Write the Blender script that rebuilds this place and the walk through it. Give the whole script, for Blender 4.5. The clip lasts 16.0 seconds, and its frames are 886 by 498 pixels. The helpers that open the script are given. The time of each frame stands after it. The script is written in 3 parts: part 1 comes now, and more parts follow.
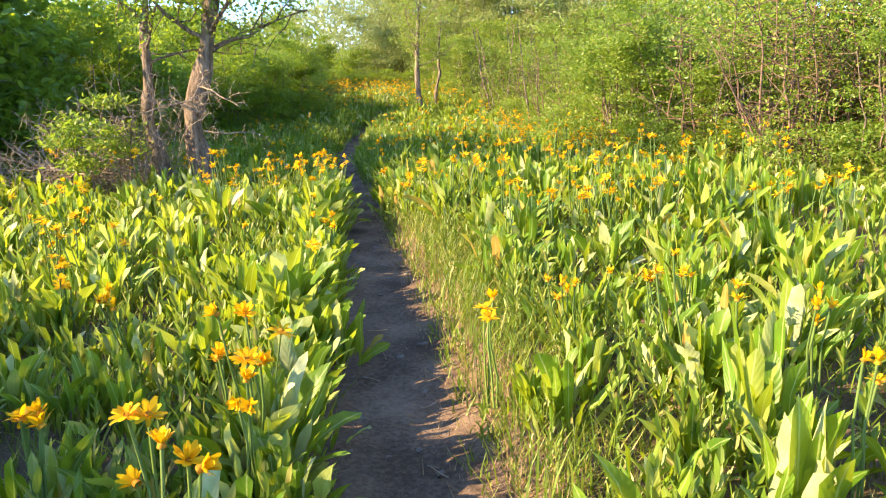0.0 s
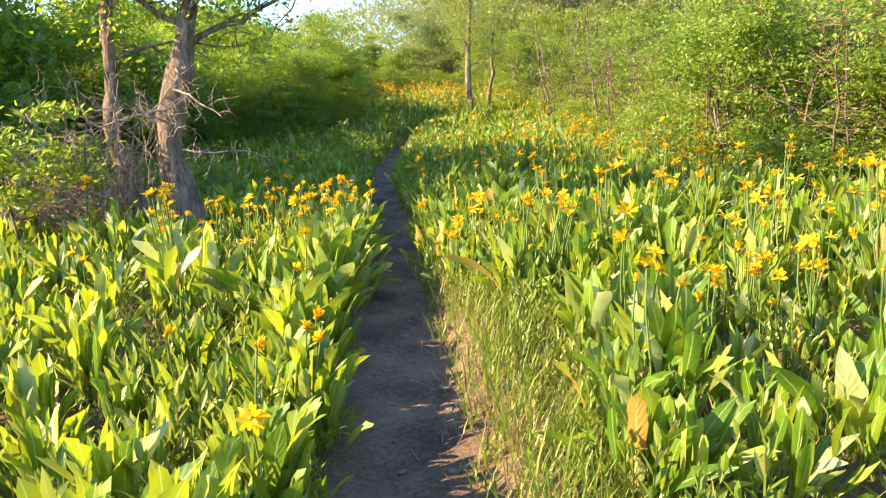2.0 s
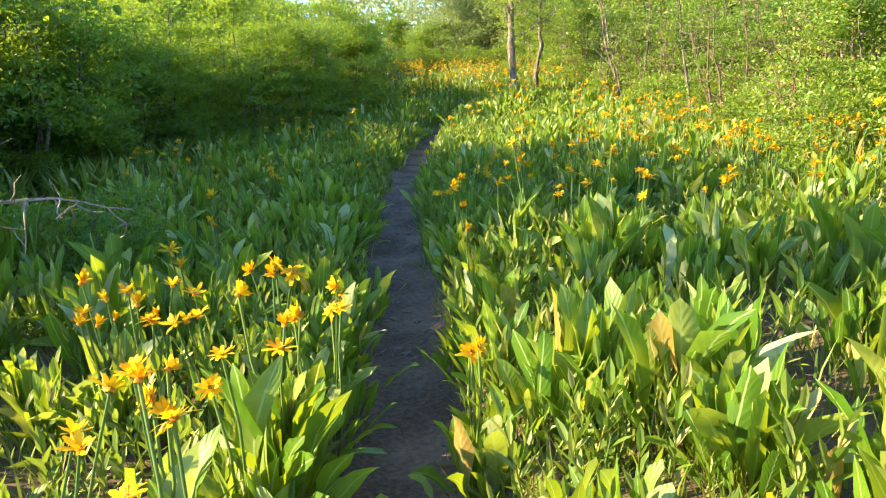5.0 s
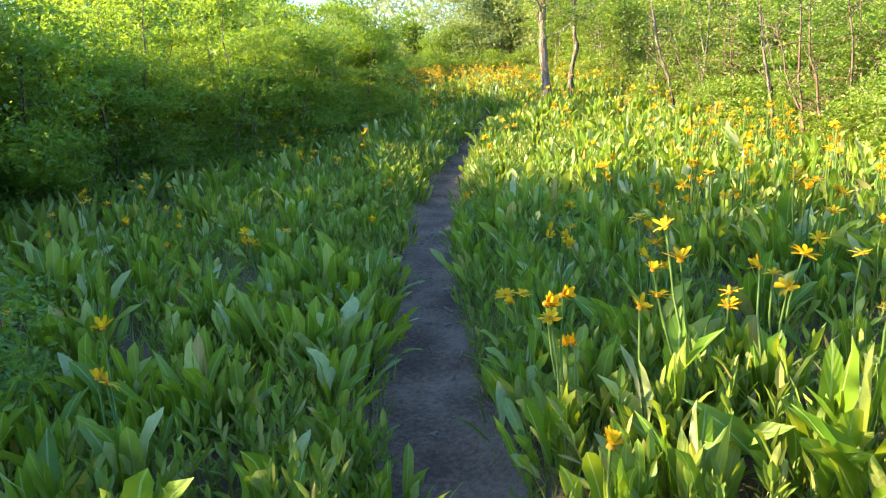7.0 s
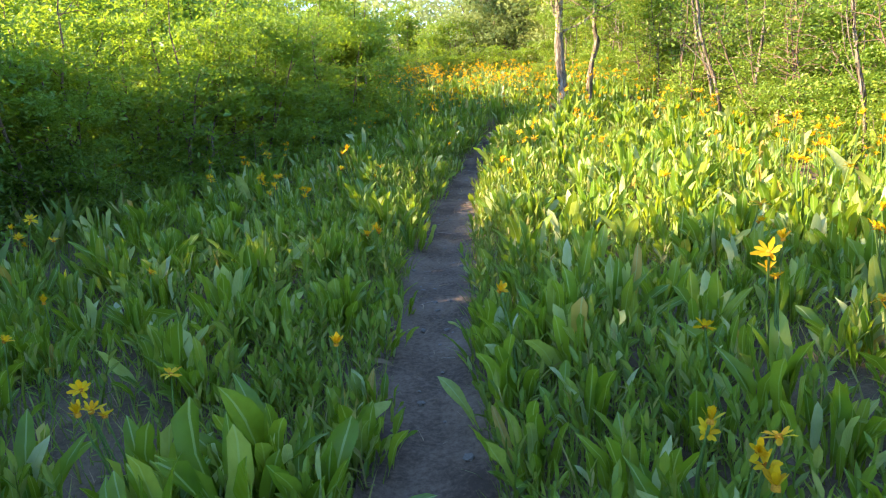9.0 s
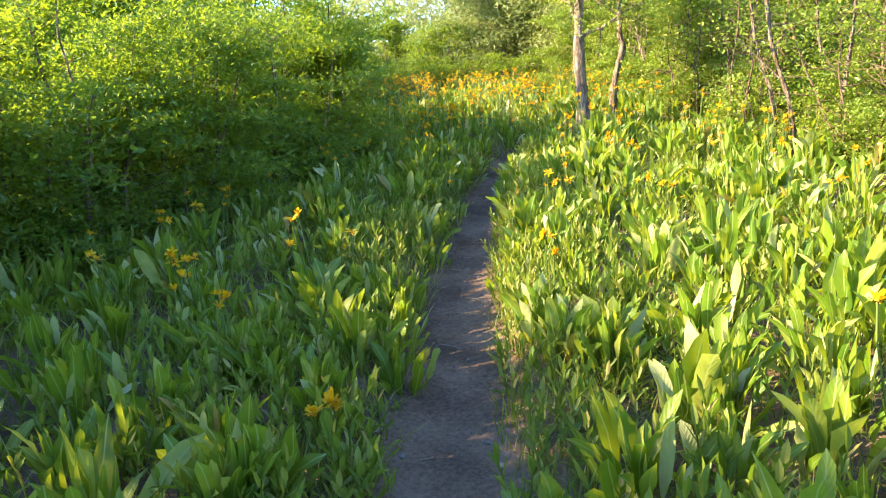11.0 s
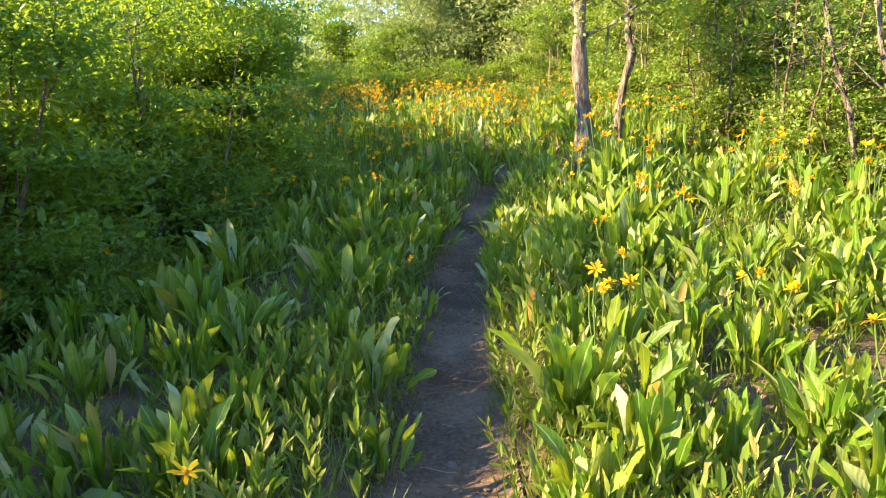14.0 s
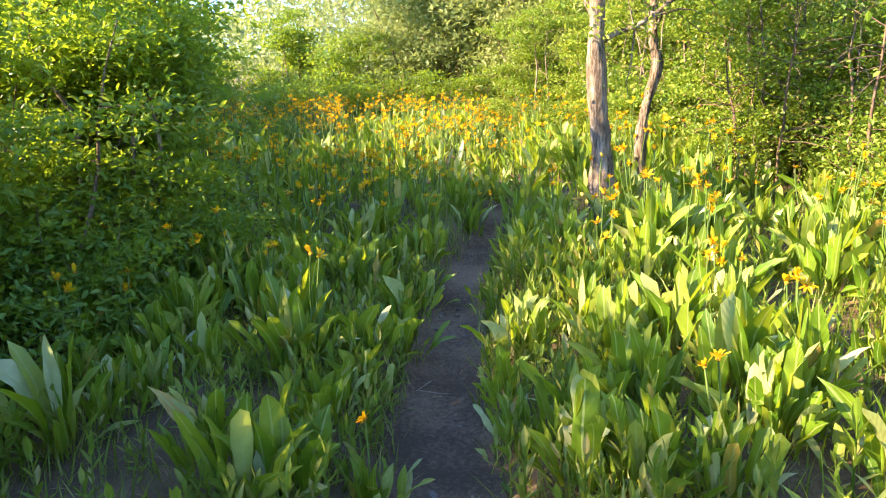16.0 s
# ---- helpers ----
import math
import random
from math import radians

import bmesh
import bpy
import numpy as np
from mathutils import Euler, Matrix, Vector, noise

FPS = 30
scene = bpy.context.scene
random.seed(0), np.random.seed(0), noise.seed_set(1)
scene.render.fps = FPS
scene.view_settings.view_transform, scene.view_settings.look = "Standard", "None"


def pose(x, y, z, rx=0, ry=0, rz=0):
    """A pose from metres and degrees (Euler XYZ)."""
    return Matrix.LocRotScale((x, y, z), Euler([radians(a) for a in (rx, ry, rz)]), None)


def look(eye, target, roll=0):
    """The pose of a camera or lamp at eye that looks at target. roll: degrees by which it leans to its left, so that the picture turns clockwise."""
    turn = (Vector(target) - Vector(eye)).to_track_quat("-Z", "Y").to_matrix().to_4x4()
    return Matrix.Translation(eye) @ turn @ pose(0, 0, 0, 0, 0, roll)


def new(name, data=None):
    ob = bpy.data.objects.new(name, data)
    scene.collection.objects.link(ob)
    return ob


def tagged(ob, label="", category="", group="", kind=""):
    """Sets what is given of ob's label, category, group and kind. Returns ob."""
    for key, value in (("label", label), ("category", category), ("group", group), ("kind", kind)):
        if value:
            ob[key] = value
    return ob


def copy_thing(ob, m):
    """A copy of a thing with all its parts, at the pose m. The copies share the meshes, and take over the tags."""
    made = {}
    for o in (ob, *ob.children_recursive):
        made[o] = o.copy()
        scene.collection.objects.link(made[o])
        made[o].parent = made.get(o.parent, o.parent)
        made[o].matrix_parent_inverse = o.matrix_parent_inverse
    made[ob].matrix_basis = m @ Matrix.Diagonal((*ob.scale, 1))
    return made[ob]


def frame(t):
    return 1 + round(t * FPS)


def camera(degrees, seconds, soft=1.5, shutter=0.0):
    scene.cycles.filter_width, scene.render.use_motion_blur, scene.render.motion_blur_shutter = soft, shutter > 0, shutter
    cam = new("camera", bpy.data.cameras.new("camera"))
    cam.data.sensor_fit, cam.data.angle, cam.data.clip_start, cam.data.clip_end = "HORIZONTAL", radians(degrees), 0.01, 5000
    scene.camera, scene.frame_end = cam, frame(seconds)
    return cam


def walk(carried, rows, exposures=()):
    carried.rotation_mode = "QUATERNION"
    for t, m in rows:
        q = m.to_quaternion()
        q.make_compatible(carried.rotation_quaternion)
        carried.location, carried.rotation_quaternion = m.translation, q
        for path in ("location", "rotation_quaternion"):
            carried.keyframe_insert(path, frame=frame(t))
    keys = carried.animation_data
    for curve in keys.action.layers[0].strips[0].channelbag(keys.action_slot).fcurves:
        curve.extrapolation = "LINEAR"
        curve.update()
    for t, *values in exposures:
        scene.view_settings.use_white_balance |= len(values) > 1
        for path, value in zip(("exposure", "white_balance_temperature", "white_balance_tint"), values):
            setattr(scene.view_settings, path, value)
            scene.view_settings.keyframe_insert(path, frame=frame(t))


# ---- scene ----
cam = camera(63.8, 16.0, 1.15)
METRES, EYE, TILT, LEAN, TURN = 19.0, 1.4, -12.0, 0.0, 0.0
ROWS = [
    (0.0, 0.0, 0.0, 0.0, 0.0, 0.0, -0.0),
    (0.5, -0.0012, 0.0295, 0.0054, 1.1, 0.5, -0.03),
    (1.0, -0.0048, 0.0626, 0.0148, 1.9, 0.4, -0.29),
    (1.5, -0.0037, 0.0977, 0.02, 2.62, 0.23, -0.16),
    (2.0, -0.0055, 0.1283, 0.028, 4.01, 0.18, -0.15),
    (2.5, -0.0122, 0.1608, 0.0356, 5.18, 0.03, -0.14),
    (3.0, -0.0157, 0.192, 0.038, 5.77, -0.21, -0.24),
    (3.5, -0.0172, 0.2262, 0.0465, 6.16, -0.51, -0.12),
    (4.0, -0.0201, 0.2636, 0.0506, 6.26, -1.01, 0.15),
    (4.5, -0.0238, 0.299, 0.0601, 6.38, -1.24, 0.18),
    (7.0, -0.0534, 0.4406, 0.0975, 7.89, -0.8, 1.3),
    (7.5, -0.0592, 0.4665, 0.1052, 7.92, -0.93, 1.31),
    (8.0, -0.0635, 0.4983, 0.1126, 7.86, -1.08, 1.25),
    (8.5, -0.0691, 0.5268, 0.1188, 7.66, -1.03, 1.2),
    (11.0, -0.0958, 0.6884, 0.1625, 6.62, -0.49, 1.56),
    (11.5, -0.1035, 0.7177, 0.1691, 6.27, -0.11, 1.49),
    (12.0, -0.1083, 0.7419, 0.1775, 5.59, -0.22, 1.64),
    (12.5, -0.1071, 0.7689, 0.1834, 5.11, -0.3, 1.72),
    (13.0, -0.1095, 0.7936, 0.1898, 4.6, -0.12, 1.66),
    (13.5, -0.1155, 0.8206, 0.1983, 3.54, -0.23, 1.82),
    (14.0, -0.1154, 0.8463, 0.2017, 2.68, -0.0, 1.6),
    (14.5, -0.115, 0.8749, 0.2089, 2.28, -0.05, 1.79),
    (15.0, -0.1192, 0.902, 0.2142, 1.99, -0.13, 1.8),
    (15.5, -0.122, 0.9292, 0.222, 1.14, 0.51, 1.58),
    (16.0, -0.1215, 0.9601, 0.2301, 0.24, 0.95, 1.7),
]
walk(cam, [(t, pose(0, 0, EYE, TILT, LEAN, TURN) @ pose(METRES * x, METRES * y, METRES * z, 90 + pitch, roll, yaw)) for t, x, y, z, yaw, pitch, roll in ROWS], [(0.0, 2.16, 6750, 11), (3.0, 2.18, 6650, 9), (4.5, 2.22, 6400, 1), (7.0, 2.56, 6250, 4), (8.5, 2.58, 6350, 6), (11.0, 2.52, 6500, 9), (12.5, 2.32, 6500, 7), (14.5, 2.32, 6500, 8), (16.0, 2.6, 6550, 12)])

# ---- light ----
SUN_EL, SUN_AHEAD = 27.0, -14.0
to_sun = Vector((-math.cos(radians(SUN_EL)) * math.cos(radians(SUN_AHEAD)), math.cos(radians(SUN_EL)) * math.sin(radians(SUN_AHEAD)), math.sin(radians(SUN_EL))))
world = bpy.data.worlds.new("sky")
scene.world = world
world.use_nodes = True
sky = world.node_tree.nodes.new("ShaderNodeTexSky")
sky.sky_type, sky.sun_disc = "NISHITA", False
sky.altitude, sky.dust_density, sky.ozone_density = 2600, 0.0, 4.0
sky.sun_elevation, sky.sun_rotation = radians(SUN_EL), radians(270 + SUN_AHEAD)
world.node_tree.links.new(sky.outputs[0], world.node_tree.nodes["Background"].inputs[0])
world.node_tree.nodes["Background"].inputs[1].default_value = 0.15
sun_data = bpy.data.lights.new("sun", "SUN")
sun_data.energy, sun_data.angle, sun_data.color = 4.5, radians(0.6), (1.0, 0.77, 0.45)
sun = new("sun", sun_data)
sun.matrix_world = look(to_sun * 60, (0, 0, 0))

# ---- materials ----
def material(name):
    m = bpy.data.materials.new(name)
    m.use_nodes = True
    m.node_tree.nodes.clear()
    return m, m.node_tree.nodes, m.node_tree.links


def node(nodes, kind, **values):
    n = nodes.new(kind)
    for key, value in values.items():
        n.inputs[key].default_value = value
    return n


def ramp(nodes, stops):
    n = nodes.new("ShaderNodeValToRGB")
    while len(n.color_ramp.elements) < len(stops):
        n.color_ramp.elements.new(0.5)
    for e, (p, c) in zip(n.color_ramp.elements, stops):
        e.position, e.color = p, (*c, 1)
    return n


def maths(nodes, links, op, a, b=0.0):
    n = nodes.new("ShaderNodeMath")
    n.operation = op
    for i, v in enumerate((a, b)):
        if isinstance(v, (int, float)):
            n.inputs[i].default_value = v
        else:
            links.new(v, n.inputs[i])
    return n.outputs[0]


def blend(nodes, links, factor, a, b, kind="MIX"):
    n = nodes.new("ShaderNodeMix")
    n.data_type, n.blend_type = "RGBA", kind
    for i, v in ((0, factor), (6, a), (7, b)):
        if isinstance(v, (int, float)):
            n.inputs[i].default_value = v
        elif isinstance(v, tuple):
            n.inputs[i].default_value = (*v, 1)
        else:
            links.new(v, n.inputs[i])
    return n.outputs[2]


def random_of(nodes, links):
    geo, info = nodes.new("ShaderNodeNewGeometry"), nodes.new("ShaderNodeObjectInfo")
    return maths(nodes, links, "FRACT", maths(nodes, links, "ADD", geo.outputs["Random Per Island"], info.outputs["Random"]))


def leaf_material(name, stops, through_colour, share=0.4, rough=0.42, veins=True, shine=0.5):
    """A thin leaf: glossy skin over a body that lets light through."""
    m, nodes, links = material(name)
    rnd = random_of(nodes, links)
    base = ramp(nodes, stops)
    links.new(rnd, base.inputs[0])
    tc = nodes.new("ShaderNodeTexCoord")
    mottle = node(nodes, "ShaderNodeTexNoise", Scale=14.0, Detail=4.0)
    links.new(tc.outputs["Object"], mottle.inputs["Vector"])
    tone = ramp(nodes, [(0.3, (0.72, 0.74, 0.7)), (0.7, (1.15, 1.12, 1.1))])
    links.new(mottle.outputs[0], tone.inputs[0])
    colour = blend(nodes, links, 1.0, base.outputs[0], tone.outputs[0], "MULTIPLY")
    info = nodes.new("ShaderNodeObjectInfo")
    each = ramp(nodes, [(0.0, (0.78, 0.84, 0.9)), (0.5, (1.0, 1.0, 1.0)), (1.0, (1.2, 1.08, 0.9))])
    links.new(info.outputs["Random"], each.inputs[0])
    colour = blend(nodes, links, 1.0, colour, each.outputs[0], "MULTIPLY")
    bsdf = node(nodes, "ShaderNodeBsdfPrincipled", Roughness=rough)
    bsdf.inputs["Specular IOR Level"].default_value = shine
    if veins:
        sep = nodes.new("ShaderNodeSeparateXYZ")
        links.new(tc.outputs["UV"], sep.inputs[0])
        off = maths(nodes, links, "ABSOLUTE", maths(nodes, links, "SUBTRACT", sep.outputs[0], 0.5))
        rib = maths(nodes, links, "LESS_THAN", off, 0.045)
        colour = blend(nodes, links, maths(nodes, links, "MULTIPLY", rib, 0.65), colour, (0.42, 0.5, 0.2))
        lines = maths(nodes, links, "SINE", maths(nodes, links, "MULTIPLY", maths(nodes, links, "SUBTRACT", sep.outputs[1], maths(nodes, links, "MULTIPLY", off, 0.35)), 75.0))
        height = maths(nodes, links, "ADD", maths(nodes, links, "MULTIPLY", lines, 0.25), mottle.outputs[0])
        bump = node(nodes, "ShaderNodeBump", Strength=0.35, Distance=0.004)
        links.new(height, bump.inputs["Height"])
        links.new(bump.outputs[0], bsdf.inputs["Normal"])
    links.new(colour, bsdf.inputs["Base Color"])
    thin = nodes.new("ShaderNodeBsdfTranslucent")
    links.new(blend(nodes, links, 0.75, colour, through_colour), thin.inputs[0])
    mix = node(nodes, "ShaderNodeMixShader", Fac=share)
    links.new(bsdf.outputs[0], mix.inputs[1])
    links.new(thin.outputs[0], mix.inputs[2])
    links.new(mix.outputs[0], nodes.new("ShaderNodeOutputMaterial").inputs[0])
    return m


def rough_material(name, dark, light, scale, fine, bump_size, rough=0.9, stretch=(1, 1, 1), third=None):
    """Soil, bark and dead wood: two scales of variation with relief."""
    m, nodes, links = material(name)
    tc = nodes.new("ShaderNodeTexCoord")
    mapping = node(nodes, "ShaderNodeMapping", Scale=stretch)
    links.new(tc.outputs["Object"], mapping.inputs["Vector"])
    big = node(nodes, "ShaderNodeTexNoise", Scale=scale, Detail=6.0)
    small = node(nodes, "ShaderNodeTexNoise", Scale=fine, Detail=8.0, Roughness=0.7)
    for n in (big, small):
        links.new(mapping.outputs[0], n.inputs["Vector"])
    both = maths(nodes, links, "ADD", maths(nodes, links, "MULTIPLY", big.outputs[0], 0.5), maths(nodes, links, "MULTIPLY", small.outputs[0], 0.5))
    stops = [(0.41, dark), (0.55, light)] + ([(0.64, third)] if third else [])
    base = ramp(nodes, stops)
    links.new(both, base.inputs[0])
    shade = blend(nodes, links, maths(nodes, links, "MULTIPLY", random_of(nodes, links), 0.35), base.outputs[0], light)
    bsdf = node(nodes, "ShaderNodeBsdfPrincipled", Roughness=rough)
    bsdf.inputs["Specular IOR Level"].default_value = 0.25
    bump = node(nodes, "ShaderNodeBump", Strength=0.9, Distance=bump_size)
    links.new(both, bump.inputs["Height"])
    links.new(bump.outputs[0], bsdf.inputs["Normal"])
    links.new(shade, bsdf.inputs["Base Color"])
    links.new(bsdf.outputs[0], nodes.new("ShaderNodeOutputMaterial").inputs[0])
    return m


# The palest leaf stops paint in bright glare as well as silvery hairs.
M_LEAF = leaf_material("broad_leaf", [(0.0, (0.06, 0.15, 0.01)), (0.35, (0.11, 0.22, 0.015)), (0.65, (0.195, 0.3, 0.028)), (0.83, (0.35, 0.4, 0.09)), (0.93, (0.48, 0.53, 0.26)), (0.98, (0.56, 0.6, 0.36)), (0.985, (0.5, 0.3, 0.08))], (0.5, 0.58, 0.02), 0.4, 0.46, True, 0.45)
M_GRASS = leaf_material("grass", [(0.0, (0.1, 0.18, 0.015)), (0.6, (0.17, 0.25, 0.03)), (0.9, (0.28, 0.3, 0.07)), (1.0, (0.42, 0.34, 0.14))], (0.38, 0.48, 0.04), 0.35, 0.5, False)
M_STRAW = leaf_material("straw", [(0.0, (0.36, 0.23, 0.14)), (0.6, (0.55, 0.4, 0.26)), (1.0, (0.3, 0.18, 0.11))], (0.5, 0.35, 0.15), 0.2, 0.6, False, 0.2)
M_PETAL = leaf_material("petal", [(0.0, (0.88, 0.43, 0.006)), (0.5, (0.9, 0.55, 0.01)), (1.0, (0.92, 0.65, 0.02))], (0.95, 0.56, 0.01), 0.35, 0.55, False, 0.2)
M_DISC = rough_material("flower_disc", (0.28, 0.1, 0.01), (0.6, 0.28, 0.02), 60, 300, 0.003)
M_STEM = leaf_material("stem", [(0.0, (0.12, 0.2, 0.04)), (1.0, (0.2, 0.28, 0.07))], (0.3, 0.4, 0.05), 0.15, 0.5, False)
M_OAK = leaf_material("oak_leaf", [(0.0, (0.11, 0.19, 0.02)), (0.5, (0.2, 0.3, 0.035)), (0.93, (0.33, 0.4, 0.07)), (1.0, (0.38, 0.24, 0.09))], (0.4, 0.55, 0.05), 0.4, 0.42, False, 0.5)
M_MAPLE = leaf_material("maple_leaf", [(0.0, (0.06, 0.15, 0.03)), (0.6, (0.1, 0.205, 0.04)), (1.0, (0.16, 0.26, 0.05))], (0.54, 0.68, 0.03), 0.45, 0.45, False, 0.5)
M_WILLOW = leaf_material("willow_leaf", [(0.0, (0.15, 0.21, 0.07)), (0.6, (0.25, 0.31, 0.12)), (1.0, (0.36, 0.38, 0.19))], (0.45, 0.54, 0.16), 0.42, 0.5, False, 0.3)
M_BARK = rough_material("bark", (0.04, 0.028, 0.02), (0.28, 0.2, 0.145), 16, 60, 0.06, stretch=(1, 1, 0.2), third=(0.46, 0.38, 0.3))
M_PALE = rough_material("pale_bark", (0.05, 0.033, 0.024), (0.3, 0.23, 0.18), 16, 60, 0.06, stretch=(1, 1, 0.2), third=(0.6, 0.51, 0.43))
M_DEAD = rough_material("dead_wood", (0.13, 0.095, 0.075), (0.36, 0.28, 0.22), 10, 60, 0.006)
M_TWIG = rough_material("red_twig", (0.06, 0.038, 0.03), (0.2, 0.13, 0.095), 10, 60, 0.006)
M_TRAIL = rough_material("trodden_earth", (0.075, 0.048, 0.032), (0.2, 0.132, 0.088), 2.2, 38, 0.03, 0.95, third=(0.26, 0.185, 0.135))
M_SOIL = rough_material("meadow_soil", (0.055, 0.04, 0.025), (0.18, 0.122, 0.073), 2.5, 45, 0.025, 0.95, third=(0.26, 0.178, 0.112))
M_STONE = rough_material("clod", (0.1, 0.08, 0.065), (0.24, 0.2, 0.17), 12, 70, 0.006)

# ---- plan ----
rng = np.random.default_rng(7)
TRAIL_Y = (-30, -2, 0, 2.4, 3.2, 4.0, 5.3, 7.2, 8.6, 10.1, 12.3, 14.6, 16.5, 17.6, 18.9, 20.5, 22.0, 24.0, 25.3, 27.3, 30, 34)
TRAIL_X = (1.2, 0.12, 0.06, -0.14, -0.25, -0.33, -0.50, -0.84, -0.97, -1.2, -1.66, -2.02, -2.2, -2.27, -2.35, -2.35, -2.38, -2.22, -1.94, -1.62, -1.3, -1.1)
TRAIL_W = (0.25, 0.25, 0.25, 0.24, 0.24, 0.24, 0.24, 0.23, 0.2, 0.19, 0.19, 0.2, 0.22, 0.22, 0.2, 0.18, 0.17, 0.12, 0.1, 0.1, 0.08, 0.06)
RISE_Y = (-400, -2, 11, 16, 20, 22.7, 24, 27.3, 34, 42, 60, 120, 600)
RISE_Z = (-6, 0, 0, 0.1, 0.2, 0.38, 0.52, 0.85, 1.35, 1.8, 3.0, 8, 30)
fine_y = np.arange(-30, 36, 0.1)


def smooth_curve(y, ys, xs):
    k = np.interp(fine_y, ys, xs)
    k = np.convolve(np.pad(k, 6, mode="edge"), np.ones(13) / 13, "valid")
    return np.interp(y, fine_y, k)


def trail_x(y):
    return smooth_curve(y, TRAIL_Y, TRAIL_X)


def trail_half(y):
    return np.interp(y, TRAIL_Y, TRAIL_W)


def wavy(x, y):
    return (np.sin(x * 1.7 + 0.6 * y) * np.cos(y * 1.3 - 0.5 * x) + 0.6 * np.sin(3.1 * x - 1.1) * np.sin(2.7 * y + 0.4) + 0.35 * np.sin(6.3 * x + 2.2 * y) * np.cos(5.7 * y - x))


def ground_z(x, y):
    """Height of the meadow soil, with the worn groove of the trail in it."""
    z = np.interp(y, RISE_Y, RISE_Z)
    d = x - trail_x(y)
    h = trail_half(y)
    near = np.clip((np.abs(d) - h) / 0.28, 0, 1)
    near = near * near * (3 - 2 * near)
    bank = np.where(d > 0, np.interp(y, (-2, 2, 5, 7, 9, 12, 16, 20), (0.1, 0.12, 0.13, 0.2, 0.2, 0.14, 0.12, 0.17)) + np.interp(y, (4, 7, 13, 20), (0.02, 0.05, 0.05, 0.02)) * np.clip(d - 0.3, 0, 3), np.interp(y, (5, 8, 12, 16, 20), (0.04, 0.1, 0.05, 0.07, 0.14)))
    far_hill = np.clip(np.abs(x) - 12, 0, 400) * 0.1
    return z - 0.05 * (1 - near) + near * (bank + 0.03 * wavy(x, y) + 0.012 * wavy(x * 4, y * 4)) + far_hill


# ---- mesh tools ----
def mesh_of(name, verts, groups, uv=None, smooth=True):
    """A mesh from vertex coordinates and arrays of triangles or quads."""
    me = bpy.data.meshes.new(name)
    verts = np.asarray(verts, dtype=np.float32)
    me.vertices.add(len(verts))
    me.vertices.foreach_set("co", verts.ravel())
    groups = [np.asarray(g, dtype=np.int32) for g in groups if len(g)]
    loops = np.concatenate([g.ravel() for g in groups])
    totals = np.concatenate([np.full(len(g), g.shape[1], dtype=np.int32) for g in groups])
    starts = np.concatenate([[0], np.cumsum(totals)[:-1]]).astype(np.int32)
    me.loops.add(len(loops))
    me.loops.foreach_set("vertex_index", loops)
    me.polygons.add(len(totals))
    me.polygons.foreach_set("loop_start", starts)
    me.polygons.foreach_set("loop_total", totals)
    me.polygons.foreach_set("use_smooth", np.full(len(totals), smooth))
    if uv is not None:
        layer = me.uv_layers.new(name="UVMap")
        layer.data.foreach_set("uv", np.asarray(uv, dtype=np.float32)[loops].ravel())
    me.update(calc_edges=True)
    return me


def merged(pieces):
    """Joins (verts, [face arrays], uv) pieces into one."""
    vs, gs, us, n = [], [], [], 0
    for v, groups, uv in pieces:
        vs.append(v)
        us.append(uv)
        gs += [np.asarray(g) + n for g in groups]
        n += len(v)
    by = {}
    for g in gs:
        by.setdefault(g.shape[1], []).append(g)
    return np.concatenate(vs), [np.concatenate(g) for g in by.values()], np.concatenate(us)


def repeated(template, mats, places):
    """One piece that holds the template once for every 3x3 matrix and place."""
    v, groups, uv = template
    n, k = len(places), len(v)
    out = np.einsum("nij,vj->nvi", mats, v) + places[:, None, :]
    step = (np.arange(n) * k)[:, None, None]
    return out.reshape(-1, 3), [(np.asarray(g)[None] + step).reshape(-1, np.asarray(g).shape[1]) for g in groups], np.tile(uv, (n, 1))


def turns(yaw, lean, roll, size):
    """Matrices that roll about z, lean from upright about x, then turn by yaw, scaled by size (n or n x 3)."""
    n = len(yaw)
    size = np.broadcast_to(np.asarray(size, dtype=float).reshape(n, -1) if np.ndim(size) else np.full((n, 1), size), (n, 3))
    c, s = np.cos, np.sin
    o, e = np.zeros(n), np.ones(n)
    rz = np.array([[c(yaw), -s(yaw), o], [s(yaw), c(yaw), o], [o, o, e]]).transpose(2, 0, 1)
    rx = np.array([[e, o, o], [o, c(lean), -s(lean)], [o, s(lean), c(lean)]]).transpose(2, 0, 1)
    rr = np.array([[c(roll), -s(roll), o], [s(roll), c(roll), o], [o, o, e]]).transpose(2, 0, 1)
    return rz @ rx @ rr * size[:, None, :]


def part(name, me, mat, parent, label=""):
    if not me.materials:
        me.materials.append(mat)
    ob = new(name, me)
    ob.parent = parent
    if label:
        ob["label"] = label
    return ob


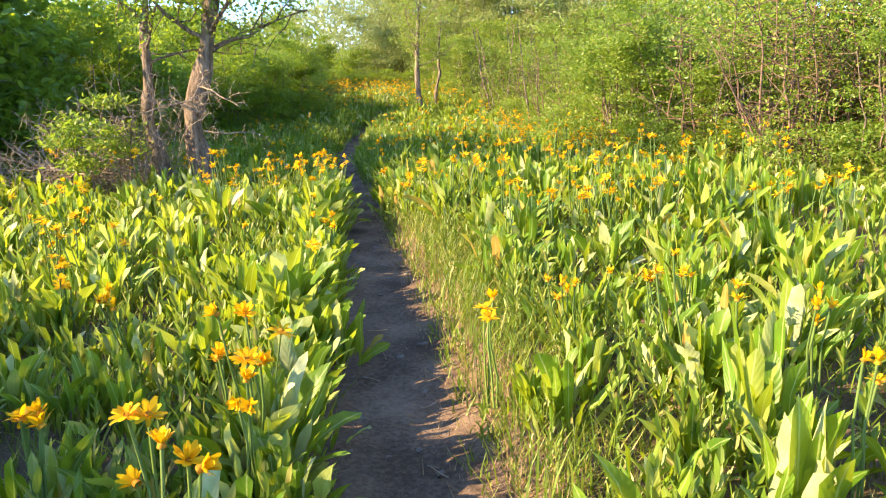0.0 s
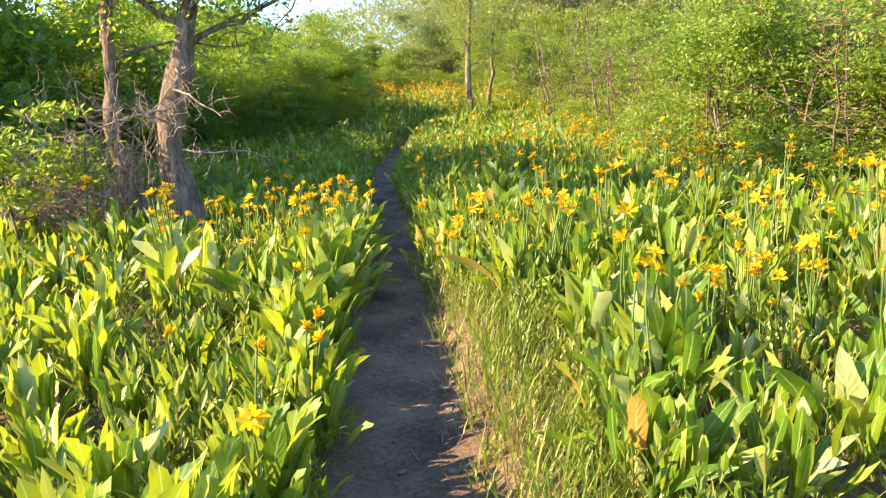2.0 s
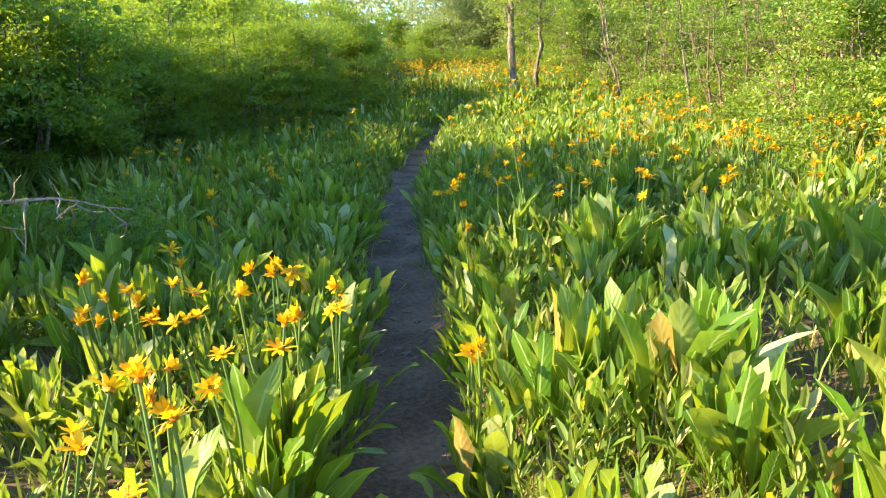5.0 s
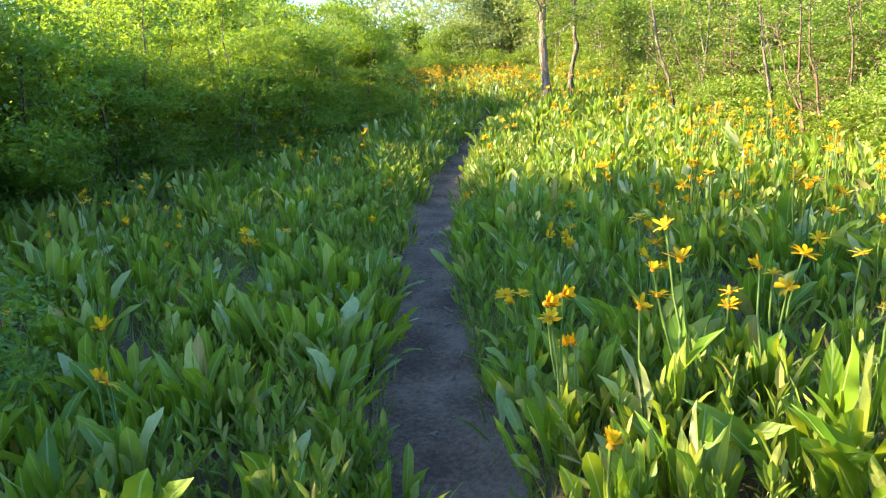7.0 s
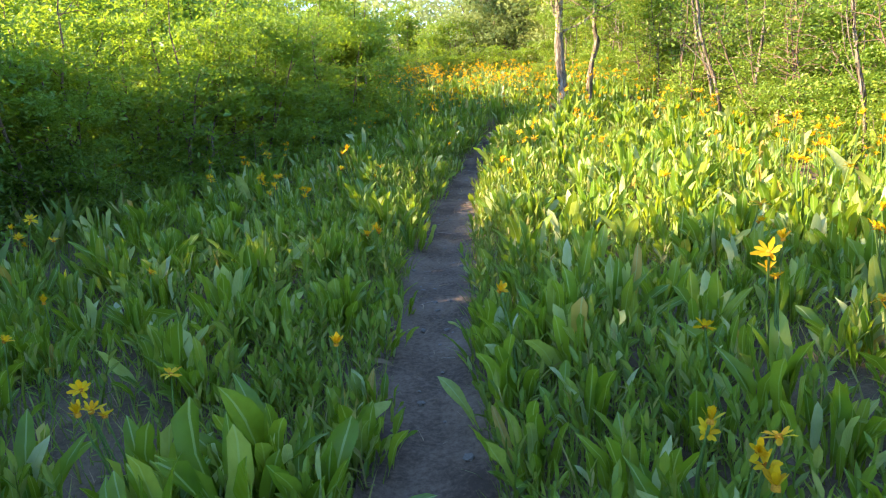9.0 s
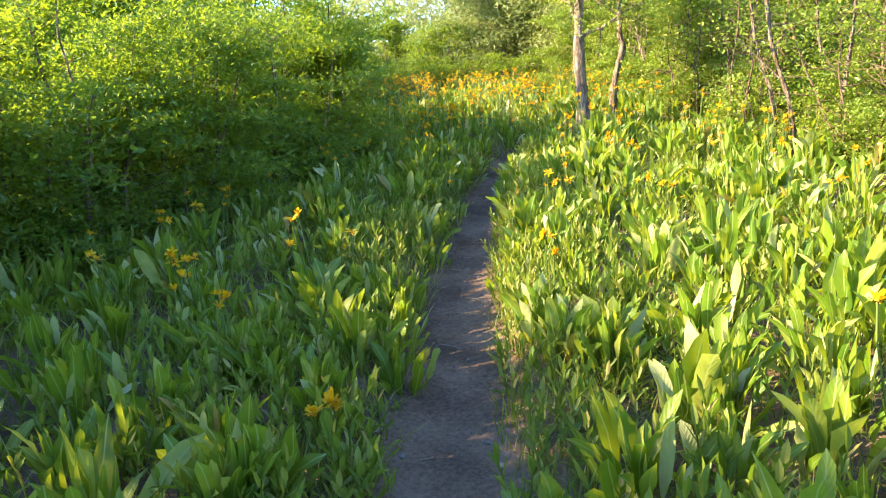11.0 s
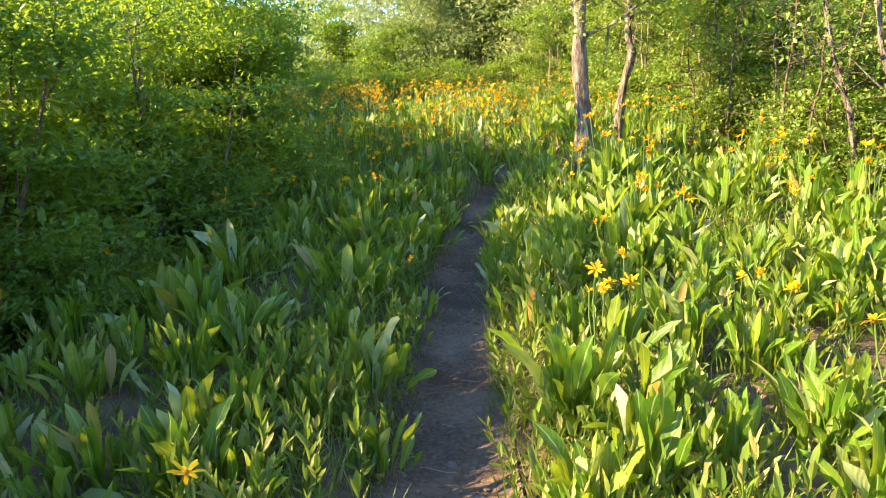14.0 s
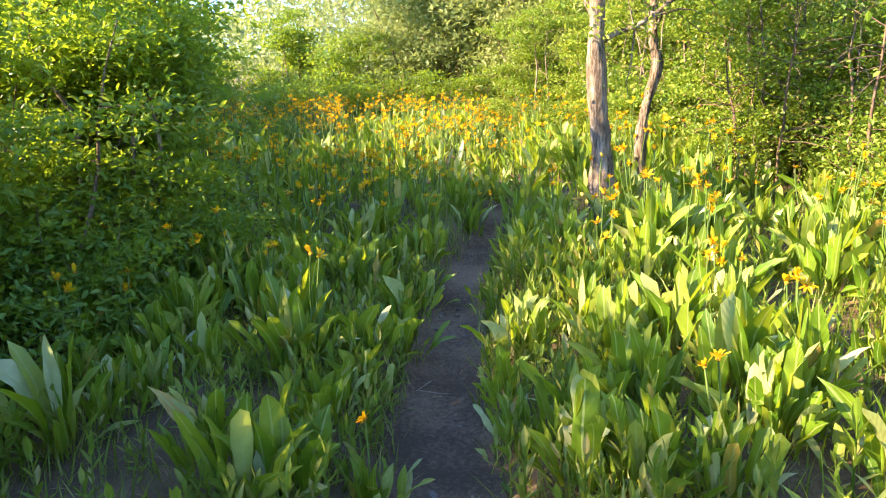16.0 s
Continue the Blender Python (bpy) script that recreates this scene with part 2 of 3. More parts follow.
def tube(points, radii, sides=7):
    """A tapering round limb along points."""
    p = np.asarray(points, dtype=float)
    d = np.gradient(p, axis=0)
    d /= np.linalg.norm(d, axis=1)[:, None] + 1e-9
    ref = np.array([0.0, 0.0, 1.0]) if abs(d[0, 2]) < 0.8 else np.array([1.0, 0.0, 0.0])
    a = np.cross(d, ref)
    a /= np.linalg.norm(a, axis=1)[:, None] + 1e-9
    b = np.cross(d, a)
    ang = np.arange(sides) * 2 * np.pi / sides
    r = np.asarray(radii)[:, None, None]
    ring = p[:, None, :] + r * (np.cos(ang)[None, :, None] * a[:, None, :] + np.sin(ang)[None, :, None] * b[:, None, :])
    n = len(p)
    i, j = np.meshgrid(np.arange(n - 1), np.arange(sides), indexing="ij")
    k = (j + 1) % sides
    quads = np.stack([i * sides + j, i * sides + k, (i + 1) * sides + k, (i + 1) * sides + j], -1).reshape(-1, 4)
    uv = np.zeros((n * sides, 2))
    return ring.reshape(-1, 3), [quads], uv


def bent_line(r, start, way, length, steps, wander, lift=0.0):
    """A wandering line for a limb."""
    pts, d = [np.array(start, dtype=float)], np.array(way, dtype=float)
    d /= np.linalg.norm(d)
    for _ in range(steps):
        d = d + r.normal(0, wander, 3) + np.array([0, 0, lift])
        d /= np.linalg.norm(d)
        pts.append(pts[-1] + d * length / steps)
    return np.array(pts)


# ---- ground and trail ----
def spread(lo, hi, step, ends):
    mid = np.arange(lo, hi, step)
    out, d, v = [], step, hi
    while v < ends:
        out.append(v)
        d *= 1.35
        v += d
    lower, d, v = [], step, lo
    while v > -ends:
        d *= 1.35
        v -= d
        lower.append(v)
    return np.array(lower[::-1] + list(mid) + out)


def grid_faces(rows, cols):
    i, j = np.meshgrid(np.arange(rows - 1), np.arange(cols - 1), indexing="ij")
    return np.stack([i * cols + j, i * cols + j + 1, (i + 1) * cols + j + 1, (i + 1) * cols + j], -1).reshape(-1, 4)


gx, gy = spread(-5.0, 4.0, 0.11, 700), spread(-1.0, 30.0, 0.13, 700)
X, Y = np.meshgrid(gx, gy)
Z = ground_z(X, Y) + 0.012 * wavy(X * 5, Y * 5)
ground = new("ground", mesh_of("ground", np.stack([X, Y, Z], -1).reshape(-1, 3), [grid_faces(len(gy), len(gx))]))
ground.data.materials.append(M_SOIL)
tagged(ground, "dark crumbly soil of a mountain meadow with plant litter", "ground", kind="structure")

ty = np.concatenate([np.arange(-18, 1, 0.5), np.arange(1, 31, 0.045)])
tu = np.linspace(-1.6, 1.6, 37)
U, TY = np.meshgrid(tu, ty)
TX = trail_x(TY) + U * trail_half(TY)
TZ = np.interp(TY, RISE_Y, RISE_Z) - 0.012 + 0.02 * U ** 2 + 0.008 * wavy(TX * 6, TY * 4) + 0.005 * wavy(TX * 14 + 2, TY * 11) + 0.004 * np.sin(TX * 31 + 2 * np.sin(TY * 9)) * np.cos(TY * 23)
trail = new("trail", mesh_of("trail", np.stack([TX, TY, TZ], -1).reshape(-1, 3), [grid_faces(len(ty), len(tu))]))
trail.data.materials.append(M_TRAIL)
tagged(trail, "narrow trodden brown dirt footpath winding through wildflowers", "path", kind="structure")

# ---- trees and shrubs ----
def leaf_blade(length, width, fold=0.22):
    """A small leaf: two halves folded along the rib, pointed at the tip."""
    w, f = width / 2, fold * width
    v = np.array([[0, 0, 0], [w * 0.85, f, length * 0.3], [w * 0.8, f, length * 0.68], [0, width * 0.12, length], [-w * 0.8, f, length * 0.68], [-w * 0.85, f, length * 0.3]])
    return v, [np.array([[0, 1, 2, 3], [0, 3, 4, 5]])], np.tile(np.array([[0.2, 0.5]]), (6, 1))


def foliage(r, hubs, per, spread_size, leaf, scale):
    n = len(hubs) * per
    at = np.repeat(hubs, per, axis=0) + r.normal(0, 1, (n, 3)) * spread_size * np.array([1, 1, 0.3])
    mats = turns(r.uniform(0, 6.283, n), r.normal(1.35, 0.5, n), r.normal(0, 0.6, n), r.uniform(0.6, 1.25, n) * scale)
    return repeated(leaf, mats, at)


def shrub(name, seed, height, width, stems, hubs_per, per, leaf, leaf_mat, bark, label, category, thick=0.05, low=0.12, lean=0.0, spray=0.17, scale=1.0, every=4, gaps=0.33):
    """A many-stemmed shrub or small tree: stems, side limbs and leafy sprays on their ends."""
    r = np.random.default_rng(seed)
    root = new(name)
    hubs = []
    for s in range(stems):
        wood = []
        a = s * 6.283 / stems + r.uniform(-0.5, 0.5)
        out = r.uniform(0.15, 1.0)
        h = height * r.uniform(0.62, 1.0) * (1 - 0.22 * out)
        foot = np.array([math.cos(a) * 0.12 * stems ** 0.5, math.sin(a) * 0.12 * stems ** 0.5, 0]) * (0 if stems == 1 else 1) + np.array([0, 0, -0.1])
        tip = np.array([math.cos(a) * out * width / 2 + lean * h, math.sin(a) * out * width / 2, h])
        t = np.linspace(0, 1, 9)[:, None]
        line = foot + (tip - foot) * t + np.concatenate([np.zeros((1, 3)), np.cumsum(r.normal(0, 0.035 * height / 3, (8, 3)), axis=0)])
        wood.append(tube(line, thick * (1 - 0.8 * t[:, 0]) * r.uniform(0.7, 1.1), 4))
        for k in range(hubs_per):
            f = r.uniform(low, 1.0)
            p = line[min(8, int(f * 8))] * (1 - (f * 8) % 1) + line[min(8, int(f * 8) + 1)] * ((f * 8) % 1)
            reach = width * 0.32 * (1.15 - 0.75 * f) * r.uniform(0.4, 1.3)
            b = r.uniform(0, 6.283)
            limb = bent_line(r, p, (math.cos(b), math.sin(b), r.uniform(-0.1, 0.6)), reach, 4, 0.22, 0.04)
            if limb[-1][2] < 0.12:
                continue
            if k % every == 0:
                wood.append(tube(limb, np.linspace(0.22 * thick, 0.05 * thick, 5) + 0.002, 3))
            hubs += [limb[-1], limb[3] * 0.5 + limb[2] * 0.5] if r.random() < 0.6 else [limb[-1]]
        part("stem", mesh_of(name + "_stem", *merged(wood)), bark, root)
    hubs = np.array(hubs)
    wave = hubs * (5.2 / width ** 0.5 / max(1.0, height / 4)) + seed
    mass = np.sin(wave[:, 0] + 0.8 * np.sin(wave[:, 2])) + np.sin(wave[:, 1] * 1.1 + wave[:, 2] * 0.6) + np.sin(wave[:, 2] * 1.3 - wave[:, 0] * 0.5)
    if per > 10:
        hubs, per = hubs[mass > np.quantile(mass, gaps)], int(per / (1 - gaps))
    part("crown", mesh_of(name + "_crown", *foliage(r, hubs, per, spray, leaf, scale), smooth=False), leaf_mat, root)
    return tagged(root, label, category)


def settle(ob, x, y, turn, size, sink=0.03):
    ob.matrix_basis = pose(x, y, float(ground_z(np.array(x), np.array(y))) - sink, 0, 0, turn) @ Matrix.Diagonal((size, size, size, 1))
    return ob


def planted(protos, places, group):
    """Sets the first copies of the kinds themselves, then copies, at (x, y, size)."""
    used = set()
    for i, (x, y, size) in enumerate(places):
        k = i % len(protos)
        ob = protos[k] if k not in used else copy_thing(protos[k], Matrix())
        used.add(k)
        ob["group"] = group
        settle(ob, x, y, (i * 137.5 + 40 * math.sin(i * 3.3)) % 360, size)


OAK, MAPLE, SLIM = leaf_blade(0.058, 0.036), leaf_blade(0.072, 0.034), leaf_blade(0.1, 0.036)
OAK_FAR, MAPLE_FAR = leaf_blade(0.1, 0.065), leaf_blade(0.1, 0.06)
oak_label = "sunlit scrub oak thicket shrub with small yellow-green leaves"
oaks = [shrub("oak_shrub", 20 + i, 3.3, 2.6, 8, 24, 72, OAK, M_OAK, M_PALE, oak_label, "shrub", 0.03, 0.03, spray=0.15, gaps=0.42) for i in range(4)]
right_wall = [(5.7, 6.0), (4.8, 8.0), (4.1, 9.8), (3.5, 11.4), (3.4, 13.0), (3.6, 14.6), (3.8, 16.2), (3.9, 17.8), (3.8, 19.4), (3.5, 21.0), (3.2, 22.6), (2.9, 24.2), (2.3, 25.8), (1.8, 27.4), (1.2, 29.2), (0.6, 31.0), (-0.4, 33.6)]
right_back = [(7.2, 6.6), (6.6, 8.8), (5.9, 10.8), (5.5, 13.0), (5.7, 15.4), (5.9, 17.8), (5.6, 20.2), (5.1, 22.6), (4.6, 25.0), (3.6, 27.8), (2.6, 30.6)]
places = [(x + rng.uniform(-0.35, 0.35), y + rng.uniform(-0.4, 0.4), rng.uniform(0.6, 1.05) if y > 10 else 0.66) for x, y in right_wall]
planted(oaks, places, "oak thicket")
tall_oaks = [shrub("tall_oak_shrub", 26 + i, 4.2, 3.3, 7, 22, 26, OAK_FAR, M_OAK, M_PALE, "tall scrub oak deep in the sunlit thicket", "shrub", 0.04, 0.1, spray=0.26) for i in range(2)]
planted(tall_oaks, [(x, y + rng.uniform(-0.4, 0.4), rng.uniform(0.9, 1.2)) for x, y in right_back], "tall oaks in the thicket")

bare_label = "half-dead thicket shrub of bare red-brown twigs with few leaves"
bares = [shrub("bare_shrub", 95 + i, 3.1, 2.2, 7, 20, 5, OAK, M_OAK, M_TWIG, bare_label, "shrub", 0.025, 0.2, spray=0.15, every=1) for i in range(2)]
planted(bares, [(4.3, 8.9, 0.95), (3.6, 10.6, 1.05), (4.6, 10.0, 1.2), (5.3, 8.9, 1.1), (4.9, 9.4, 1.15), (5.7, 9.6, 1.25), (5.1, 10.6, 1.2), (4.2, 10.4, 1.0), (3.0, 12.2, 0.9), (2.9, 15.6, 0.95), (2.9, 18.8, 1.0), (2.3, 22.2, 1.0), (1.6, 24.9, 0.95), (1.2, 26.4, 0.9)], "bare shrubs in the thicket")

maple_label = "shaded dark green maple thicket shrub with broad leaves"
maples = [shrub("maple_shrub", 40 + i, 3.6, 3.0, 8, 27, 84, MAPLE, M_MAPLE, M_BARK, maple_label, "shrub", 0.035, 0.03, spray=0.19, gaps=0.24) for i in range(4)]
left_wall = [(-8.8, 11.6), (-7.8, 13.2), (-7.5, 15.0), (-7.5, 16.8), (-6.9, 18.3), (-6.1, 19.7), (-5.6, 21.2), (-5.3, 22.8), (-4.95, 24.4), (-5.6, 25.9)]
# Trees added mostly out of view; their shadows darken the meadow's middle.
left_shade_casters = [(-8.9, 12.4, 1.6), (-8.4, 10.4, 1.62), (-7.6, 11.2, 1.5), (-8.9, 11.8, 1.65)]
left_back = [(-9.6, 16.0, 1.1), (-11, 10.8, 1.0)]
grown = {13.2: 1.2, 15.0: 1.25, 16.8: 1.22, 24.4: 1.25, 25.9: 1.2}
places = [(x + rng.uniform(-0.15, 0.15), y + rng.uniform(-0.3, 0.3), rng.uniform(0.76, 0.86) * grown.get(y, 1.0)) for x, y in left_wall]
places += [(-9.1, 16.6, 0.95), (-9.0, 14.6, 1.0), (-8.6, 18.8, 0.75)]
planted(maples, places, "maple thicket")
tall_maples = [shrub("maple_tree", 46 + i, 3.6, 3.0, 8, 24, 44, MAPLE_FAR, M_MAPLE, M_BARK, "many-stemmed maple tree behind the thicket or added out of view to cast shade", "tree", 0.04, 0.03, spray=0.22, gaps=0.2) for i in range(2)]
places = left_shade_casters + left_back
places += [(-12.6, 15.0, 1.2), (-13.6, 18.4, 0.9), (-13.8, 21.0, 0.9), (-10.4, 24.2, 1.2), (-9.4, 22.6, 0.95), (-8.8, 26.2, 1.15), (-11.6, 26.4, 1.35), (-13.0, 28.0, 1.4), (-15.4, 17.0, 1.2), (-9.6, 30.4, 1.15), (-9.4, 33.0, 1.0), (-10.8, 30.2, 1.4), (-11.8, 33, 1.4), (-8.6, 38, 0.75), (-6.3, 38.5, 0.85), (-4.4, 37.0, 0.8), (-10.8, 37, 0.8), (-13, 34, 1.0), (-14, 28, 1.3)]
# Unseen trees added left of the start, only to shade the nearest meadow.
places += [(-6.2, 0.6, 1.14), (-6.5, -1.1, 1.14), (-5.8, 1.5, 0.8)]
planted(tall_maples, places, "maple trees")

low_label = "low sprawling undergrowth shrub at the foot of the thicket"
lows = [shrub("low_shrub", 80 + i, 1.2, 1.7, 7, 11, 40, OAK, M_OAK, M_PALE, low_label, "shrub", 0.015, 0.05, spray=0.13, scale=0.85) for i in range(2)]
places = [(x - 0.95 + rng.uniform(-0.3, 0.3), y + rng.uniform(-0.6, 0.6), rng.uniform(0.5, 1.05)) for x, y in right_wall[1:]]
places += [(float(np.interp(y, (14, 18, 22, 25, 28, 31), (3.5, 2.9, 2.2, 1.6, 0.9, 0.4))) + rng.uniform(0, 0.5), y, rng.uniform(0.7, 1.1)) for y in np.arange(15.0, 31.0, 0.9)]
planted(lows, places, "undergrowth")
dim_label = "low dark green undergrowth shrub beneath the maples"
dims = [shrub("undergrowth_shrub", 84 + i, 1.3, 1.8, 7, 11, 34, MAPLE, M_MAPLE, M_BARK, dim_label, "shrub", 0.015, 0.05, spray=0.15, scale=0.95) for i in range(2)]
places = [(x + 0.8 + rng.uniform(-0.2, 0.2), y + rng.uniform(-0.5, 0.5), rng.uniform(0.5, 0.75)) for x, y in left_wall]
planted(dims, places + [(x - 1.0 + 0.4 * math.sin(3 * y), y + 0.5, 1.75 + 0.2 * math.sin(7 * y)) for x, y in left_wall] + [(-9.2, 18.6, 1.7), (-8.0, 20.8, 1.7), (-7.4, 22.8, 1.7)] + [(-4.6, 10.4, 0.8), (-5.6, 10.6, 0.9), (-3.6, 11.2, 0.6), (-7.2, 34.4, 1.0), (-5.8, 34.9, 1.1), (-4.4, 35.2, 0.95), (-3.0, 35.3, 1.1), (-1.6, 35.2, 1.0), (-0.4, 34.6, 0.9), (-1.5, 29.4, 0.4)], "maple undergrowth")

sapling = shrub("oak_sapling", 90, 1.7, 0.9, 3, 10, 34, MAPLE, M_OAK, M_BARK, "young oak sapling with bright green leaves beside dead branches", "sapling", 0.02, 0.45, spray=0.12)
settle(sapling, -4.1, 8.6, 20, 1.05)

willow_label = "grey-green willow tree in the thicket beyond the meadow"
willows = [shrub("willow_tree", 60 + i, 6.5, 5.2, 9, 32, 46, SLIM, M_WILLOW, M_PALE, willow_label, "tree", 0.035, 0.02, spray=0.28, scale=1.4, gaps=0.38) for i in range(3)]
planted(willows, [(-2.6, 37.5, 0.95), (-0.6, 36.8, 1.15), (1.6, 35.5, 1.2), (4.0, 33.5, 1.2), (6.5, 31, 1.25)], "willows beyond the meadow")
back_willows = [shrub("tall_willow_tree", 66 + i, 6.5, 5.2, 8, 26, 30, SLIM, M_WILLOW, M_PALE, "tall grey-green willow tree on the far slope", "tree", 0.035, 0.02, spray=0.42, scale=1.7, gaps=0.2) for i in range(2)]
planted(back_willows, [(8.5, 27.5, 1.25), (-3.4, 43, 1.1), (-1.0, 42, 1.6), (2.5, 40.5, 1.7), (6, 38, 1.7), (10, 34, 1.6), (9.5, 22, 1.25)], "far willows")


slope_n = 34000
slope_x, slope_y = rng.uniform(-18, 34, slope_n), rng.uniform(46, 80, slope_n)
slope_top = np.interp(slope_x, (-18, -14, -12, -9, -6, 0, 12, 34), (4.0, 5.6, 6.6, 7.6, 8.2, 9.4, 11, 14)) * np.interp(slope_y, (46, 62, 80), (0.2, 0.9, 1.0))
slope_at = np.stack([slope_x, slope_y, ground_z(slope_x, slope_y) + slope_top * rng.uniform(0, 1, slope_n) ** 0.6], -1)
brush = new("hillside_brush", mesh_of("hillside_brush", *repeated(SLIM, turns(rng.uniform(0, 6.283, slope_n), rng.normal(1.2, 0.5, slope_n), rng.normal(0, 0.6, slope_n), rng.uniform(3, 6, slope_n)), slope_at), smooth=False))
brush.data.materials.append(M_WILLOW)
tagged(brush, "pale grey-green brush covering the hillside beyond the meadow", "brush", kind="stuff")


# ---- single trees ----
def tree(name, x, y, line, radii, limbs, bark, leaf, leaf_mat, label, seed, per=26, spray=0.2, scale=1.0, twigs=True):
    """A trunk along a line (offsets from its foot), limbs as (height share, bearing, reach, rise) and leafy sprays on them."""
    r = np.random.default_rng(seed)
    root = new(name)
    z = float(ground_z(np.array(x), np.array(y)))
    root.matrix_basis = pose(x, y, z)
    line = np.array(line, dtype=float)
    t, fine = np.linspace(0, 1, len(line)), np.linspace(0, 1, 26)
    path = np.stack([np.interp(fine, t, line[:, k]) for k in range(3)], -1)
    path[1:-1] = (path[:-2] + path[1:-1] + path[2:]) / 3
    rad = np.interp(fine, t, radii) * (1 + 0.1 * np.sin(fine * 23 + seed) + r.normal(0, 0.04, 26))
    v, g, uv = tube(path, rad, 14)
    v = v + r.normal(0, 0.007, v.shape) * np.array([1, 1, 0.3])
    part("trunk", mesh_of("trunk", v, g, uv), bark, root)
    hubs = []
    for share, bearing, reach, rise in limbs:
        p = path[int(share * 25)]
        d = (math.cos(radians(bearing)), math.sin(radians(bearing)), rise)
        limb = bent_line(r, p, d, reach, 7, 0.18, 0.03)
        wood = [tube(limb, np.linspace(0.4, 0.08, 8) * rad[int(share * 25)], 6)]
        for k in range(7):
            q = limb[2 + k % 6]
            twig = bent_line(r, q, r.normal(0, 1, 3) + np.array([0, 0, 0.3]), reach * r.uniform(0.25, 0.6), 4, 0.3)
            if twigs:
                wood.append(tube(twig, np.linspace(0.012, 0.003, 5), 4))
            hubs += [twig[-1], twig[2]]
        part("limb", mesh_of("limb", *merged(wood)), bark, root)
    if per:
        part("crown", mesh_of(name + "_crown", *foliage(r, np.array(hubs), per, spray, leaf, scale), smooth=False), leaf_mat, root)
    return tagged(root, label, "tree")


high = [(0.74 + 0.25 * k / 9, 137.5 * k + 20, 1.4 - 0.05 * k, 0.55 + 0.05 * k) for k in range(10)]
# These two oak crowns borrow the darker maple leaf: shade put into colour.
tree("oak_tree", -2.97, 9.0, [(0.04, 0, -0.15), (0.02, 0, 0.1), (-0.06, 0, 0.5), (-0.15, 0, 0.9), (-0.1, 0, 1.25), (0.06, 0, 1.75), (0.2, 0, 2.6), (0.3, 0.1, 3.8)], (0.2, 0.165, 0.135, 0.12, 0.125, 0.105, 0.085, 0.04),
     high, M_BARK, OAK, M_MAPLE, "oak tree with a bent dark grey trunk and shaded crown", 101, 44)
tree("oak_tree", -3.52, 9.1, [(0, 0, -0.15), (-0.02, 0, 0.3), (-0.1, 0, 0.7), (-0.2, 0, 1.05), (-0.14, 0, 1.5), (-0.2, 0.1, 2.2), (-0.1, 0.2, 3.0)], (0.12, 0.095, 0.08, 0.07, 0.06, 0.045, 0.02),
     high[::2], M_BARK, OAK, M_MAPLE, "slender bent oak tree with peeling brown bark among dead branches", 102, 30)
sparse = [(0.62 + 0.37 * k / 9, 137.5 * k, 1.3, 0.8 + 0.04 * k) for k in range(10)]
tree("oak_tree", -0.84, 25.4, [(0.03, 0, -0.15), (0.01, 0, 0.1), (0, 0, 0.75), (-0.05, 0, 1.15), (-0.06, 0, 1.9), (-0.02, 0, 3.0), (0.12, 0, 4.6)], (0.15, 0.115, 0.1, 0.085, 0.078, 0.06, 0.03),
     sparse, M_PALE, OAK, M_OAK, "oak tree with a sunlit grey-brown furrowed trunk standing in wildflowers", 103, 50)
tree("oak_tree", -0.27, 26.2, [(0.02, 0, -0.15), (0.0, 0, 0.5), (0.05, 0, 0.95), (0.18, 0, 1.36), (0.11, 0, 1.62), (0.12, 0, 2.1), (0.2, 0, 3.4)], (0.075, 0.055, 0.05, 0.05, 0.042, 0.038, 0.02),
     sparse[2::2], M_PALE, OAK, M_OAK, "slender crooked oak tree with a sunlit pale trunk", 104, 44)
for k, (x, y, lean) in enumerate([(1.5, 22.7, -0.3), (2.35, 19.6, -0.18), (1.7, 24.0, -0.3), (2.5, 24.2, -0.2), (2.8, 23.4, 0.0), (1.95, 22.6, 0.12)]):
    tree("oak_sapling", x, y, [(0, 0, -0.1), (0.0, 0, 0.3), (lean * 0.3, 0, 0.8), (lean, 0.05, 1.4), (lean * 1.3, 0.1, 2.1), (lean * 2, 0.2, 2.9)], np.array((0.055, 0.045, 0.042, 0.036, 0.028, 0.012)) * (0.6 if k == 0 else 0.5),
         [(0.45, 160, 0.9, 0.9), (0.6, 20, 1.0, 0.8), (0.75, 240, 0.8, 0.6)], M_PALE, OAK, M_OAK, "leaning pale bare oak stem at the thicket's edge", 110 + k, 8, twigs=False)["group"] = "pale oak stems"


def dead_branch(name, x, y, z, way, length, radius, seed, label, bark):
    """A bare crooked branch with twigs."""
    r = np.random.default_rng(seed)
    main = bent_line(r, (0, 0, 0), way, length, 9, 0.16, -0.01)
    wood = [tube(main, np.linspace(radius, radius * 0.25, 10), 6)]
    for k in range(12):
        twig = bent_line(r, main[1 + k % 8], np.array(way) * 0.6 + r.normal(0, 0.8, 3), length * r.uniform(0.15, 0.45), 5, 0.35)
        wood.append(tube(twig, np.linspace(radius * 0.35, 0.002, 6), 4))
        for j in range(2):
            tip = bent_line(r, twig[2 + j], r.normal(0, 1, 3), length * r.uniform(0.06, 0.16), 3, 0.3)
            wood.append(tube(tip, np.linspace(0.004, 0.0015, 4), 3))
    ob = new(name, mesh_of(name, *merged(wood)))
    ob.data.materials.append(bark)
    ob.matrix_basis = pose(x, y, z)
    return tagged(ob, label, "branch", "dead branches by the oak trees")


